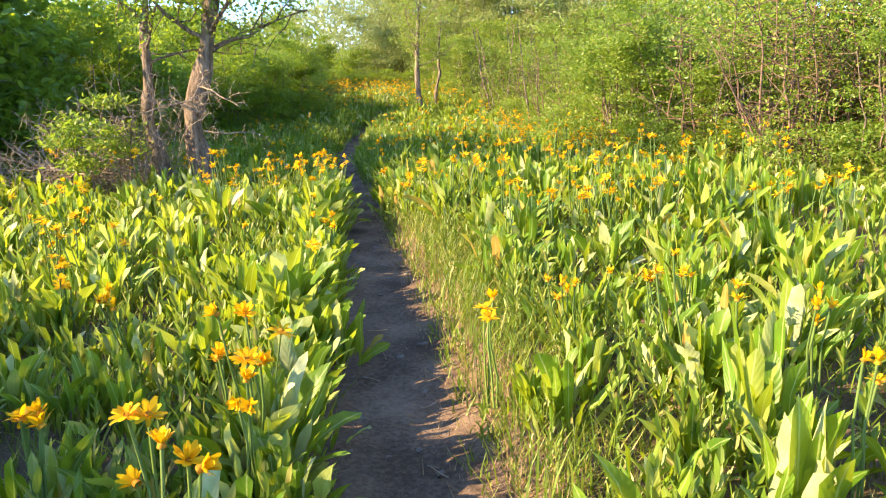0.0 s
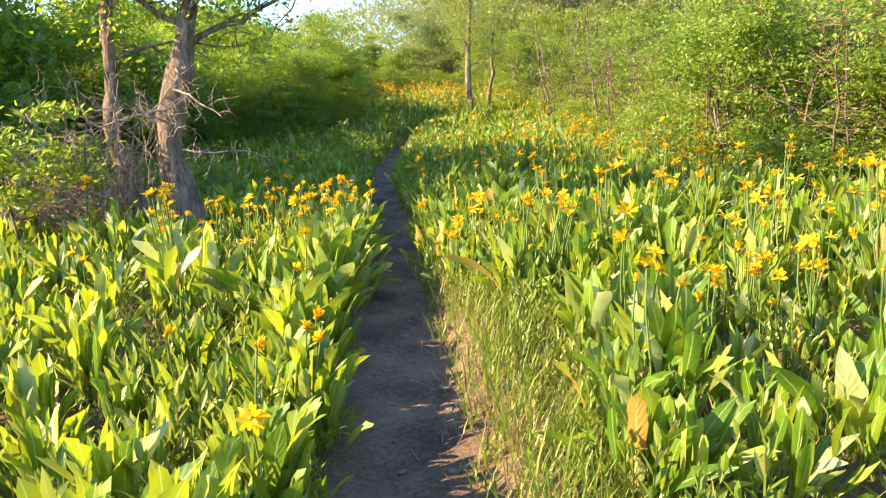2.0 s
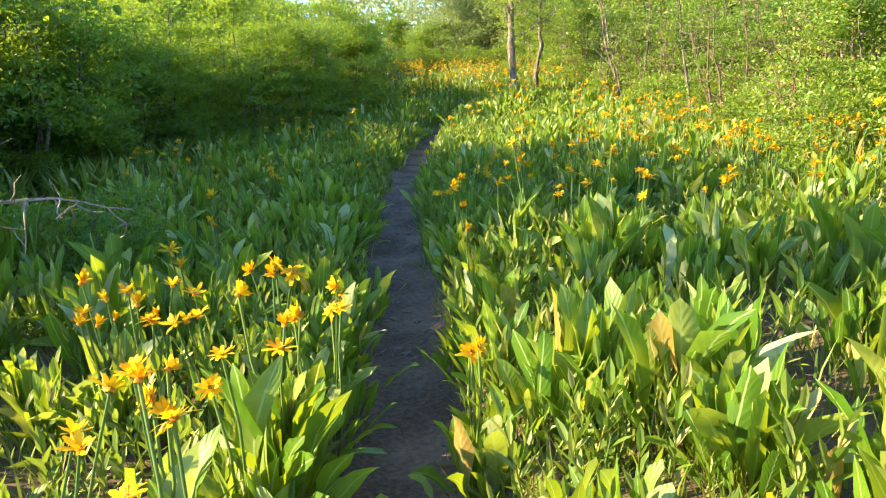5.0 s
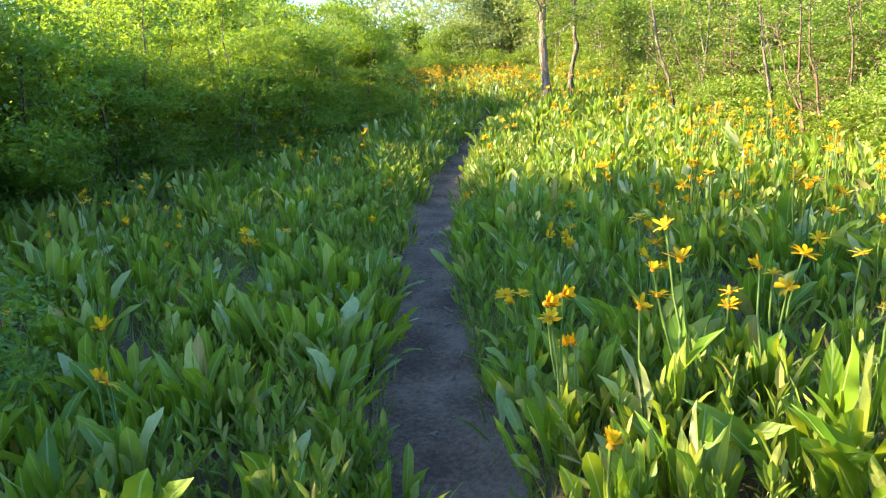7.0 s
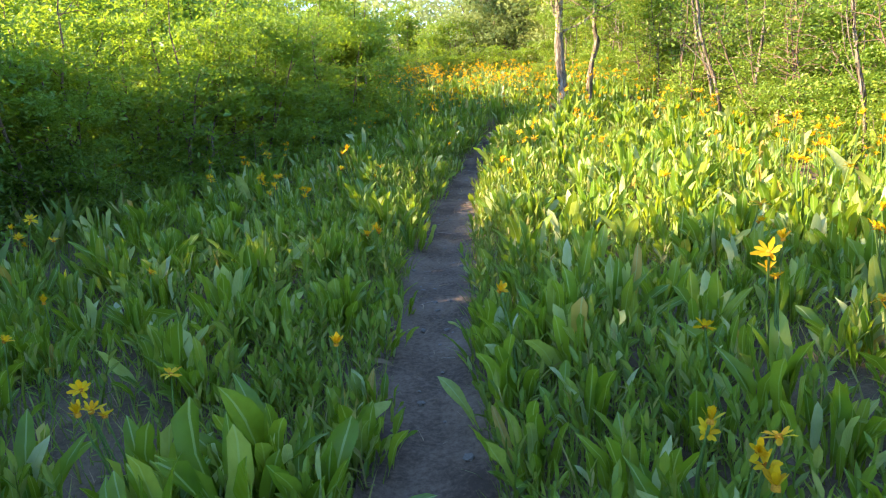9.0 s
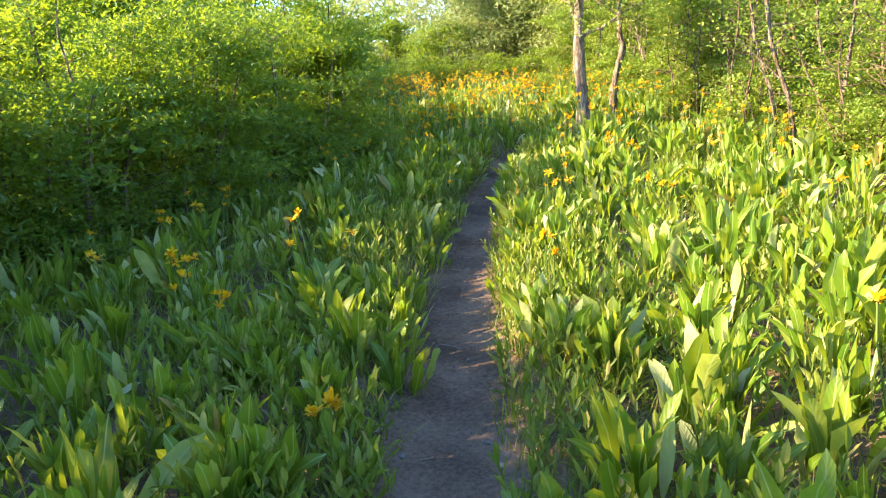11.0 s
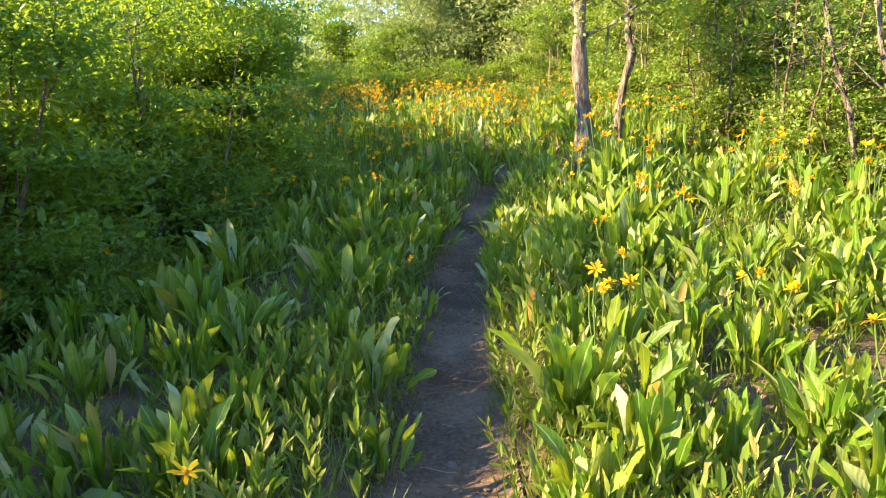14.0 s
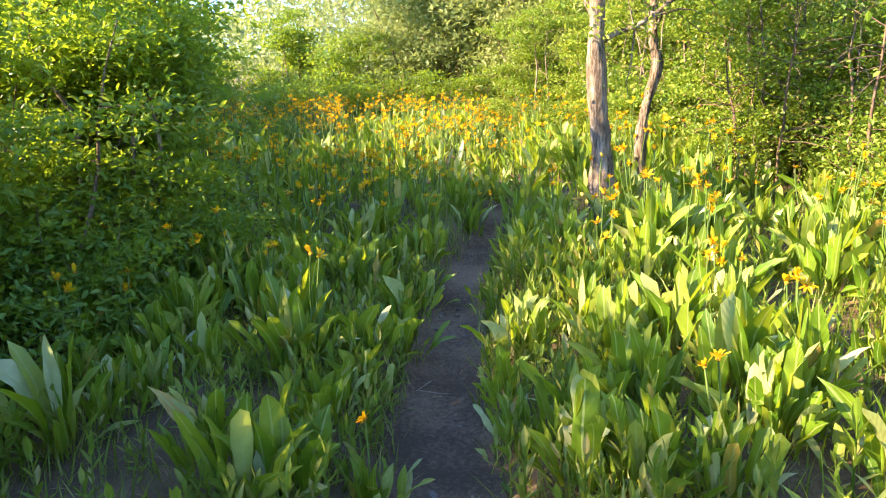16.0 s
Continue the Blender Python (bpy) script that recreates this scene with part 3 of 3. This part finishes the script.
for k in range(26):
    a = rng.uniform(0, 6.283)
    dead_branch("dead_branch", -3.75 + rng.normal(0, 0.25), 9.15 + rng.normal(0, 0.2), 0.02, (math.cos(a) * 0.4 - 0.18, math.sin(a) * 0.3, 1.0), rng.uniform(1.0, 1.9), 0.008, 130 + k, "bare grey dead branch standing beside the oak trunks", M_DEAD)
for k in range(30):
    a = rng.uniform(2.3, 4.0)
    dead_branch("fallen_branch", -3.4 - 0.07 * k + rng.normal(0, 0.12), 9.0 + rng.normal(0, 0.3), 0.08 + 0.5 * rng.random(), (math.cos(a), math.sin(a) * 0.6, 0.3 * rng.random()), rng.uniform(0.8, 1.6), 0.015, 250 + k, "crooked grey dead branch lying in a brush heap", M_DEAD)
for k in range(5):
    tilt = rng.uniform(-1, 1)
    dead_branch("dead_limb", (-2.95, -2.9, -3.05, -3.0, -2.95)[k], 8.9, 1.0 + 0.18 * k, (math.cos(k * 1.9), -0.5, 0.25 * tilt), 0.9, 0.012, 170 + k, "thin bare dead limb sticking out of the oak trunk", M_DEAD)
for k, (x, y, z) in enumerate([(4.0, 9.0, 1.4), (4.4, 10.6, 1.7), (3.3, 12.2, 1.5), (3.2, 14.5, 1.2), (3.3, 19.5, 1.5), (2.6, 23.0, 1.6), (4.6, 9.8, 1.9), (3.9, 8.2, 0.8)]):
    dead_branch("dead_branch", x + 0.25, y, 0.05, (-0.25 * math.sin(k * 2.0) - 0.15, -0.2, 1.0), 2.2 + 0.3 * (k % 3), 0.016, 190 + k, "bare red-brown dead branch in the oak thicket", M_TWIG)["group"] = "dead branches in the thicket"

# ---- meadow plants ----
def broad_leaf(r, t, shape):
    """A long leaf on a stalk, folded along its rib, bowed and waved."""
    t, rows = np.array(t), len(t) - 1
    half = 0.5 * 0.18 * np.array(shape) * r.uniform(0.85, 1.12, len(t)) * r.uniform(0.72, 1.15)
    bow = r.uniform(-0.15, 0.5)
    y = -bow * t ** 2 * 0.8 + 0.03 * np.sin(t * 6 + r.uniform(0, 6)) * t - r.uniform(0, 0.14) * t ** 6
    z = t * (1 - 0.25 * bow * t)
    twist = r.uniform(-1.7, 1.7) * t
    rise = half * r.uniform(0.15, 0.55)
    wave = 0.022 * np.sin(t * 14 + r.uniform(0, 6)) * (t > 0.2)
    left = np.stack([-half * np.cos(twist), y + rise - half * np.sin(twist) + wave, z], -1)
    right = np.stack([half * np.cos(twist), y + rise + half * np.sin(twist) - wave, z], -1)
    mid = np.stack([0 * t, y, z], -1)
    v = np.concatenate([left[:-1], mid[:-1], right[:-1], mid[-1:]])
    n = rows
    quads, tris = [], []
    for i in range(n - 1):
        quads += [[i, n + i, n + i + 1, i + 1], [n + i, 2 * n + i, 2 * n + i + 1, n + i + 1]]
    tris = [[n - 1, 2 * n - 1, 3 * n], [2 * n - 1, 3 * n - 1, 3 * n]]
    uv = np.concatenate([np.stack([np.full(n, u), t[:-1]], -1) for u in (0, 0.5, 1)] + [np.array([[0.5, 1.0]])])
    return v, [np.array(quads), np.array(tris)], uv


def flower_head(r, up, n=15):
    """Ray petals in a loose ring; up: how far they close upwards."""
    v, tris, uv = [], [], []
    for i in range(n):
        a = i * 6.283 / n + r.uniform(-0.15, 0.15)
        ln, w, e = r.uniform(0.026, 0.046), r.uniform(0.012, 0.018), up + r.uniform(-0.5, 0.35)
        d, s = np.array([math.cos(a) * math.cos(e), math.sin(a) * math.cos(e), math.sin(e)]), np.array([-math.sin(a), math.cos(a), 0])
        b = d * 0.008
        k = len(v)
        tip = b + d * ln - np.array([0, 0, 0.007 * r.random()])
        v += [b - s * w * 0.3, b + s * w * 0.3, b + d * ln * 0.6 + s * w * 0.5, b + d * ln * 0.6 - s * w * 0.5, tip + s * w * 0.22, tip - s * w * 0.22]
        tris += [[k, k + 1, k + 2, k + 3], [k + 3, k + 2, k + 4, k + 5]]
    return np.array(v), [np.array(tris)], np.full((len(v), 2), 0.2)


def dome(radius, height, sides=8):
    ring = [(math.cos(i * 6.283 / sides), math.sin(i * 6.283 / sides)) for i in range(sides)]
    v = [(x * radius, y * radius, -0.006) for x, y in ring] + [(x * radius * 0.8, y * radius * 0.8, height * 0.7) for x, y in ring] + [(0, 0, height)]
    quads = [[i, (i + 1) % sides, sides + (i + 1) % sides, sides + i] for i in range(sides)]
    tris = [[sides + i, sides + (i + 1) % sides, 2 * sides] for i in range(sides)]
    return np.array(v), [np.array(quads), np.array(tris)], np.zeros((len(v), 2))


LEAVES = [broad_leaf(rng, (0, 0.24, 0.45, 0.7, 0.91, 1), (0.12, 0.22, 0.72, 1.0, 0.7, 0.0)) for _ in range(20)]
LEAF_MESHES = [mesh_of("leaf", *broad_leaf(rng, (0, 0.18, 0.32, 0.46, 0.6, 0.74, 0.86, 0.95, 1), (0.12, 0.16, 0.48, 0.8, 0.96, 1.0, 0.88, 0.56, 0.0))) for _ in range(22)]
HEADS = [flower_head(rng, u, 10) for u in (0.55, 0.85, 1.1, 0.3)]
HEAD_MESHES = [mesh_of("petals", *flower_head(rng, u, 17)) for u in (0.55, 0.85, 1.1, 0.3)]
DISC = dome(0.011, 0.009)
DISC_MESH = mesh_of("disc", *DISC)
STALK = tube([(0, 0, 0), (0.012, 0.0, 0.35), (-0.004, 0.01, 0.7), (0, 0, 1.0)], (0.0055, 0.005, 0.0045, 0.0045), 4)
STALK_MESH = mesh_of("stalk", *STALK)

LEFT_EDGE = ((-2, 8, 11, 14, 20, 25, 27, 30, 37), (-6, -6, -7.5, -5.6, -5.4, -4.6, -7.5, -9, -9))
RIGHT_EDGE = ((-2, 6, 12, 16, 22, 25, 28, 37), (4.6, 4.5, 3.9, 3.2, 2.0, 1.4, 0.6, 0.8))


def meadow_spots(cell):
    xs, ys = np.meshgrid(np.arange(-9, 5, cell), np.arange(0.7, 36, cell))
    x, y = xs.ravel() + rng.uniform(-0.5, 0.5, xs.size) * cell, ys.ravel() + rng.uniform(-0.5, 0.5, xs.size) * cell
    d = x - trail_x(y)
    gap = np.where((d > 0) & (y < 7.2), np.interp(y, (3.3, 4.0, 6.4, 7.1), (0.14, 0.46, 0.46, 0.14)), np.where(y > 27, -0.1, np.where(d > 0, 0.09, 0.04)))
    keep = (x > np.interp(y, *LEFT_EDGE)) & (x < np.interp(y, *RIGHT_EDGE)) & (np.abs(d) > trail_half(y) + gap)
    keep &= (wavy(x * 0.9 + 3, y * 0.9) > -1.1) & (np.hypot(x + 3.0, y - 9.0) > 0.3)
    keep &= (rng.random(x.size) > np.where((np.abs(d) < 0.75) | (d > 1.2), 0.02, 0.06)) | (y > 23)
    return x[keep], y[keep], d[keep]


px, py, pd = meadow_spots(0.37)
edge_y = np.arange(1.2, 10.5, 0.19)
edge_d = -(trail_half(edge_y) + rng.uniform(0.12, 0.34, len(edge_y)))
px, py, pd = np.concatenate([px, trail_x(edge_y) + edge_d]), np.concatenate([py, edge_y]), np.concatenate([pd, edge_d])
order = np.argsort(np.abs(pd) + np.where(py > 24, 100, 0))
px, py, pd = px[order], py[order], pd[order]
pz = ground_z(px, py) - 0.01
SINGLE = 168
plant_size = rng.uniform(0.27, 0.41, len(px)) * np.interp(py, (3.5, 6.5, 10, 14, 18, 21, 30), (0.92, 1.08, 1.06, 0.98, 0.98, 1.03, 1.15)) * np.where((pd > 0) & (pd < 0.5), 0.85, np.where((pd < 0) & (pd > -0.6), np.where(py > 9, 0.88, 1.12), 1.0)) * (1 + 0.16 * wavy(px * 1.3, py * 1.3))


def leaves_of(n, size):
    """Leaves of one rosette, upright in the middle and arching outside: their matrices and feet."""
    share = np.linspace(0.0, 1, n)
    yaw = np.arange(n) * 2.4 + rng.uniform(-0.5, 0.5, n)
    lean = rng.normal(0.0, 0.17, n) + share ** 2.4 * rng.uniform(0.2, 0.9, n)
    tall = size * np.interp(share, (0, 0.5, 1), (1.12, 1.05, 0.75)) * rng.uniform(0.5, 1.14, n)
    wide = tall * rng.uniform(0.75, 1.15, n)
    out = (0.015 + 0.12 * share) * rng.uniform(0.5, 1.4, n)
    feet = np.stack([np.sin(yaw) * out, -np.cos(yaw) * out, np.zeros(n)], -1)
    return turns(yaw, lean, rng.normal(0, 0.8, n), np.stack([wide, wide, tall], -1)), feet


def flowers_at(x, y, d):
    rate = np.where(y > 24, np.where(y > 29, 2.2, 1.1), np.where(y > 9, np.where(d > 0.3, 0.3, 0.24), np.where(y > 6, 0.5, 0.33)))
    rate = 1.6 * np.where((y > 11.5) & (d > 1.6), np.where(d > 2.8, 1.2, 0.65), rate) * (0.35 + 1.3 * (wavy(x * 0.8, y * 0.8 + 5) > 0.1))
    rate = rate * np.where((y > 8.5) & (y < 14) & (d > 0.9), 1.7, np.where((y > 14.5) & (y < 22.3) & (d > 0), 0.35, 1.0))
    return rng.poisson(rate * np.where(y > 24, 0.75, np.where(y < 9, 0.75, 0.55)))


def wildflower(i):
    """One plant: basal leaves, and flower stalks with heads."""
    root = new("wildflower_plant")
    root.matrix_basis = pose(px[i], py[i], pz[i])
    n = rng.integers(29, 38)
    mats, feet = leaves_of(int(n), plant_size[i])
    for k in range(n):
        ob = part("leaf", LEAF_MESHES[rng.integers(len(LEAF_MESHES))], M_LEAF, root)
        m = Matrix([list(row) for row in mats[k]]).to_4x4()
        m.translation = feet[k]
        ob.matrix_basis = m
    blooms = flowers_at(px[i], py[i], pd[i])
    spot = rng.normal(0, 0.05, 2)
    for k in range(min(5, int(blooms) * int(rng.integers(1, 5)))):
        h = plant_size[i] * rng.uniform(1.15, 1.7) + 0.06
        stalk = part("flower_stalk", STALK_MESH, M_STEM, root)
        tilt = pose(spot[0] + rng.normal(0, 0.02), spot[1] + rng.normal(0, 0.02), 0, rng.normal(0, 4), rng.normal(0, 4), rng.uniform(0, 360))
        stalk.matrix_basis = tilt @ Matrix.Diagonal((1, 1, h, 1))
        top = tilt @ Matrix.Translation((0, 0, h)) @ pose(0, 0, 0, rng.uniform(-10, 75), 0, rng.uniform(0, 360))
        grow = rng.uniform(0.8, 1.2)
        head = part("flower", HEAD_MESHES[rng.integers(4)], M_PETAL, root, "orange-yellow daisy-like flower")
        head.matrix_basis = top @ Matrix.Scale(grow, 4)
        part("disc", DISC_MESH, M_DISC, head)
    kind = "in bloom with orange-yellow flowers" if blooms else "with no flower open"
    return tagged(root, "leafy meadow wildflower plant " + kind + ", beside the trail", "plant", "wildflowers beside the trail")


for i in range(SINGLE):
    wildflower(i)

rest = np.arange(SINGLE, len(px))
leaf_at, leaf_m = [], []
stalk_at, stalk_m, head_at, head_m = [], [], [], []
for i in rest:
    n = int(rng.integers(30, 39)) if py[i] < 25 and abs(pd[i]) < 3.2 else int(rng.integers(15, 20))
    mats, feet = leaves_of(n, plant_size[i])
    leaf_m.append(mats)
    leaf_at.append(np.array([px[i], py[i], pz[i]]) + feet)
    for k in range(int(flowers_at(px[i], py[i], pd[i]))):
        spot = np.array([px[i], py[i]]) + rng.normal(0, 0.09, 2)
        tall, way = plant_size[i] * rng.uniform(1.3, 1.7) + 0.06, rng.normal(0, 0.1, 2)
        for j in range(int(rng.integers(1, 3 if py[i] > 24 else 5))):
            h = tall * rng.uniform(0.75, 1.06)
            lean_x, lean_y = way + rng.normal(0, 0.05, 2)
            foot = np.array([*(spot + rng.normal(0, 0.02, 2)), pz[i]])
            stalk_at.append(foot)
            stalk_m.append(np.array([[1, 0, lean_x * h], [0, 1, lean_y * h], [0, 0, h]]))
            head_at.append(foot + np.array([lean_x * h, lean_y * h, h]))
leaf_at, leaf_m = np.concatenate(leaf_at), np.concatenate(leaf_m)
pick = rng.integers(0, len(LEAVES), len(leaf_at))
meadow = new("meadow_leaves", mesh_of("meadow_leaves", *merged([repeated(LEAVES[k], leaf_m[pick == k], leaf_at[pick == k]) for k in range(len(LEAVES))])))
meadow.data.materials.append(M_LEAF)
tagged(meadow, "dense upright broad green leaves of meadow wildflowers", "plants", kind="stuff")
stalk_at, stalk_m, head_at = np.array(stalk_at), np.array(stalk_m), np.array(head_at)
stalks = new("meadow_stalks", mesh_of("meadow_stalks", *repeated(STALK, stalk_m, stalk_at)))
stalks.data.materials.append(M_STEM)
tagged(stalks, "thin green flower stalks rising out of the meadow leaves", "plants", kind="stuff")
nh = len(head_at)
head_m = turns(rng.uniform(0, 6.283, nh), rng.uniform(-0.1, 0.9, nh), rng.uniform(0, 6, nh), rng.uniform(0.8, 1.25, nh))
pick = rng.integers(0, 4, nh)
blooms = new("meadow_flowers", mesh_of("meadow_flowers", *merged([repeated(HEADS[k], head_m[pick == k], head_at[pick == k]) for k in range(4)])))
blooms.data.materials.append(M_PETAL)
tagged(blooms, "orange-yellow daisy-like wildflowers standing over the meadow", "flowers", kind="stuff")
discs = new("meadow_flower_discs", mesh_of("meadow_flower_discs", *repeated(dome(0.011, 0.009, 5), head_m, head_at)))
discs.data.materials.append(M_DISC)
tagged(discs, "brown-orange centres of the meadow flowers", "flowers", kind="stuff")

# ---- grass, low herbs, litter ----
def ground_cover(count, y0, y1, inner, outer, side=0):
    y = rng.uniform(y0, y1, count)
    s = rng.choice((-1, 1), count) if side == 0 else np.full(count, side)
    d = s * (trail_half(y) + rng.uniform(inner, outer, count))
    x = trail_x(y) + d
    return np.stack([x, y, ground_z(x, y) - 0.01], -1)


BLADE = (np.array([[-0.5, 0, 0], [0.5, 0, 0], [-0.4, -0.06, 0.5], [0.4, -0.06, 0.5], [0, -0.28, 1.0]]) * (0.04, 1, 1), [np.array([[0, 1, 3, 2]]), np.array([[2, 3, 4]])], np.full((5, 2), 0.2))


def blades(name, at, low, high, lean, mat, label):
    n = len(at)
    tall = rng.uniform(low, high, n)
    wide = np.clip(tall, 0.1, 0.2) * rng.uniform(0.7, 1.5, n)
    mats = turns(rng.uniform(0, 6.283, n), np.abs(rng.normal(0, lean, n)), np.zeros(n), np.stack([wide, tall, tall], -1))
    ob = new(name, mesh_of(name, *repeated(BLADE, mats, at)))
    ob.data.materials.append(mat)
    return tagged(ob, label, "grass", kind="stuff")


blades("grass", np.concatenate([ground_cover(16000, 1.0, 27, 0.02, 0.5), ground_cover(46000, 0.8, 26, 0.3, 3.4)]), 0.08, 0.26, 0.35, M_GRASS, "short green grass between the wildflower plants")
blades("bank_grass", np.concatenate([ground_cover(4200, 1.5, 9, 0.14, 0.8, 1), ground_cover(3800, 3.6, 7.0, 0.2, 0.64, 1)]), 0.05, 0.16, 0.55, M_GRASS, "fine yellow-green grass on the bank of the trail")
blades("straw", np.concatenate([ground_cover(6500, 1.5, 7.5, -0.06, 0.34, 1), ground_cover(2400, 1, 25, 0.0, 0.35), ground_cover(7000, 1, 25, 0.3, 2.6), ground_cover(420, 1, 25, -0.25, 0.0)]), 0.04, 0.14, 1.3, M_STRAW, "dry straw-coloured grass and litter along the trail's edge")

wild = 32000
wild_x, wild_y = rng.uniform(-18, 17, wild), rng.uniform(-9, 36, wild)
off = (wild_x < np.interp(wild_y, *LEFT_EDGE)) | (wild_x > np.interp(wild_y, *RIGHT_EDGE)) | ((wild_y < 0.6) & (np.abs(wild_x - trail_x(wild_y)) > 0.4))
wild_at = np.stack([wild_x, wild_y, ground_z(wild_x, wild_y) - 0.02], -1)[off]
tufts = np.stack([rng.uniform(2.0, 5.0, len(wild_at))] * 3, -1) * (0.1, 0.12, 0.1)
rough = new("rough_grass", mesh_of("rough_grass", *repeated(merged([(BLADE[0] * (5.0, 1.6, 1) @ np.array(Matrix.Rotation(k * 1.26, 3, "Z")).T, BLADE[1], BLADE[2]) for k in range(4)]), turns(rng.uniform(0, 6.283, len(wild_at)), rng.normal(0, 0.2, len(wild_at)), np.zeros(len(wild_at)), tufts), wild_at)))
rough.data.materials.append(M_GRASS)
tagged(rough, "rough green grass tufts under and behind the thickets", "grass", kind="stuff")

HERB = merged([repeated(leaf_blade(0.05, 0.016), turns(np.arange(10) * 2.4, np.linspace(1.2, 0.3, 10), np.zeros(10), np.full(10, 1.2)), np.stack([np.zeros(10), np.zeros(10), np.linspace(0.02, 0.2, 10)], -1)),
               tube([(0, 0, 0), (0, 0, 0.21)], (0.003, 0.002), 3)])
herb_at = np.concatenate([ground_cover(2900, 1.0, 24, 0.05, 0.9), ground_cover(3300, 1.0, 24, 0.3, 3.0)])
nb = len(herb_at)
herbs = new("low_herbs", mesh_of("low_herbs", *repeated(HERB, turns(rng.uniform(0, 6.28, nb), rng.normal(0, 0.25, nb), np.zeros(nb), rng.uniform(0.7, 1.5, nb) * np.where((herb_at[:, 1] < 7.5) & (np.abs(herb_at[:, 0] - trail_x(herb_at[:, 1]) - 0.4) < 0.3), 0.6, 1.1)), herb_at), smooth=False))
herbs.data.materials.append(M_GRASS)
tagged(herbs, "fine-leaved green herbs growing between the wildflowers", "plants", kind="stuff")


def clod_mesh(seed):
    r = np.random.default_rng(seed)
    bm = bmesh.new()
    bmesh.ops.create_icosphere(bm, subdivisions=1, radius=0.5)
    for v in bm.verts:
        v.co *= r.uniform(0.7, 1.15)
        v.co.z *= 0.55
    me = bpy.data.meshes.new("clod")
    bm.to_mesh(me)
    bm.free()
    me.materials.append(M_STONE)
    return me


CLODS = [clod_mesh(k) for k in range(5)]
for k in range(260):
    y = rng.uniform(2.2, 24)
    u = rng.uniform(-1.05, 1.05)
    x = float(trail_x(y) + u * trail_half(y))
    z = float(np.interp(y, RISE_Y, RISE_Z)) - 0.012 + 0.02 * u * u
    size = float(np.clip(rng.lognormal(-3.75, 0.55), 0.008, 0.055))
    ob = new("clod", CLODS[k % 5])
    ob.matrix_basis = pose(x, y, z, rng.uniform(-20, 20), 0, rng.uniform(0, 360)) @ Matrix.Diagonal((size * 1.3, size, size, 1))
    tagged(ob, "small grey-brown clod of earth lying on the trail", "clod", "clods on the trail")

for k in range(46):
    y = rng.uniform(2.4, 24)
    u = rng.uniform(-1.0, 1.0)
    x = float(trail_x(y) + u * trail_half(y))
    a = rng.uniform(0, 6.283)
    ln = rng.uniform(0.05, 0.2)
    line = bent_line(rng, (0, 0, 0), (math.cos(a), math.sin(a), 0.05), ln, 4, 0.15)
    line[:, 2] = np.abs(line[:, 2]) * 0.3
    ob = new("twig", mesh_of("twig", *tube(line, np.linspace(0.0035, 0.0015, 5), 5)))
    ob.data.materials.append(M_STRAW if k % 3 == 0 else M_DEAD)
    ob.matrix_basis = pose(x, y, float(np.interp(y, RISE_Y, RISE_Z)) - 0.004 + 0.02 * u * u)
    tagged(ob, "thin dry twig lying on the trodden earth", "twig", "twigs on the trail")
DRY = mesh_of("dry_leaf", *LEAVES[2])
DRY.materials.append(M_STRAW)
for k in range(30):
    y = rng.uniform(2.4, 23)
    side = 1 if k % 3 else -1
    x = float(trail_x(y) + side * (trail_half(y) + rng.uniform(0.0, 0.25)))
    ob = new("dry_leaf", DRY)
    size = rng.uniform(0.12, 0.26)
    ob.matrix_basis = pose(x, y, float(ground_z(np.array(x), np.array(y))) + 0.025, rng.uniform(78, 96), 0, rng.uniform(0, 360)) @ Matrix.Scale(size, 4)
    tagged(ob, "withered tan leaf lying at the edge of the trail", "leaf", "withered leaves along the trail")
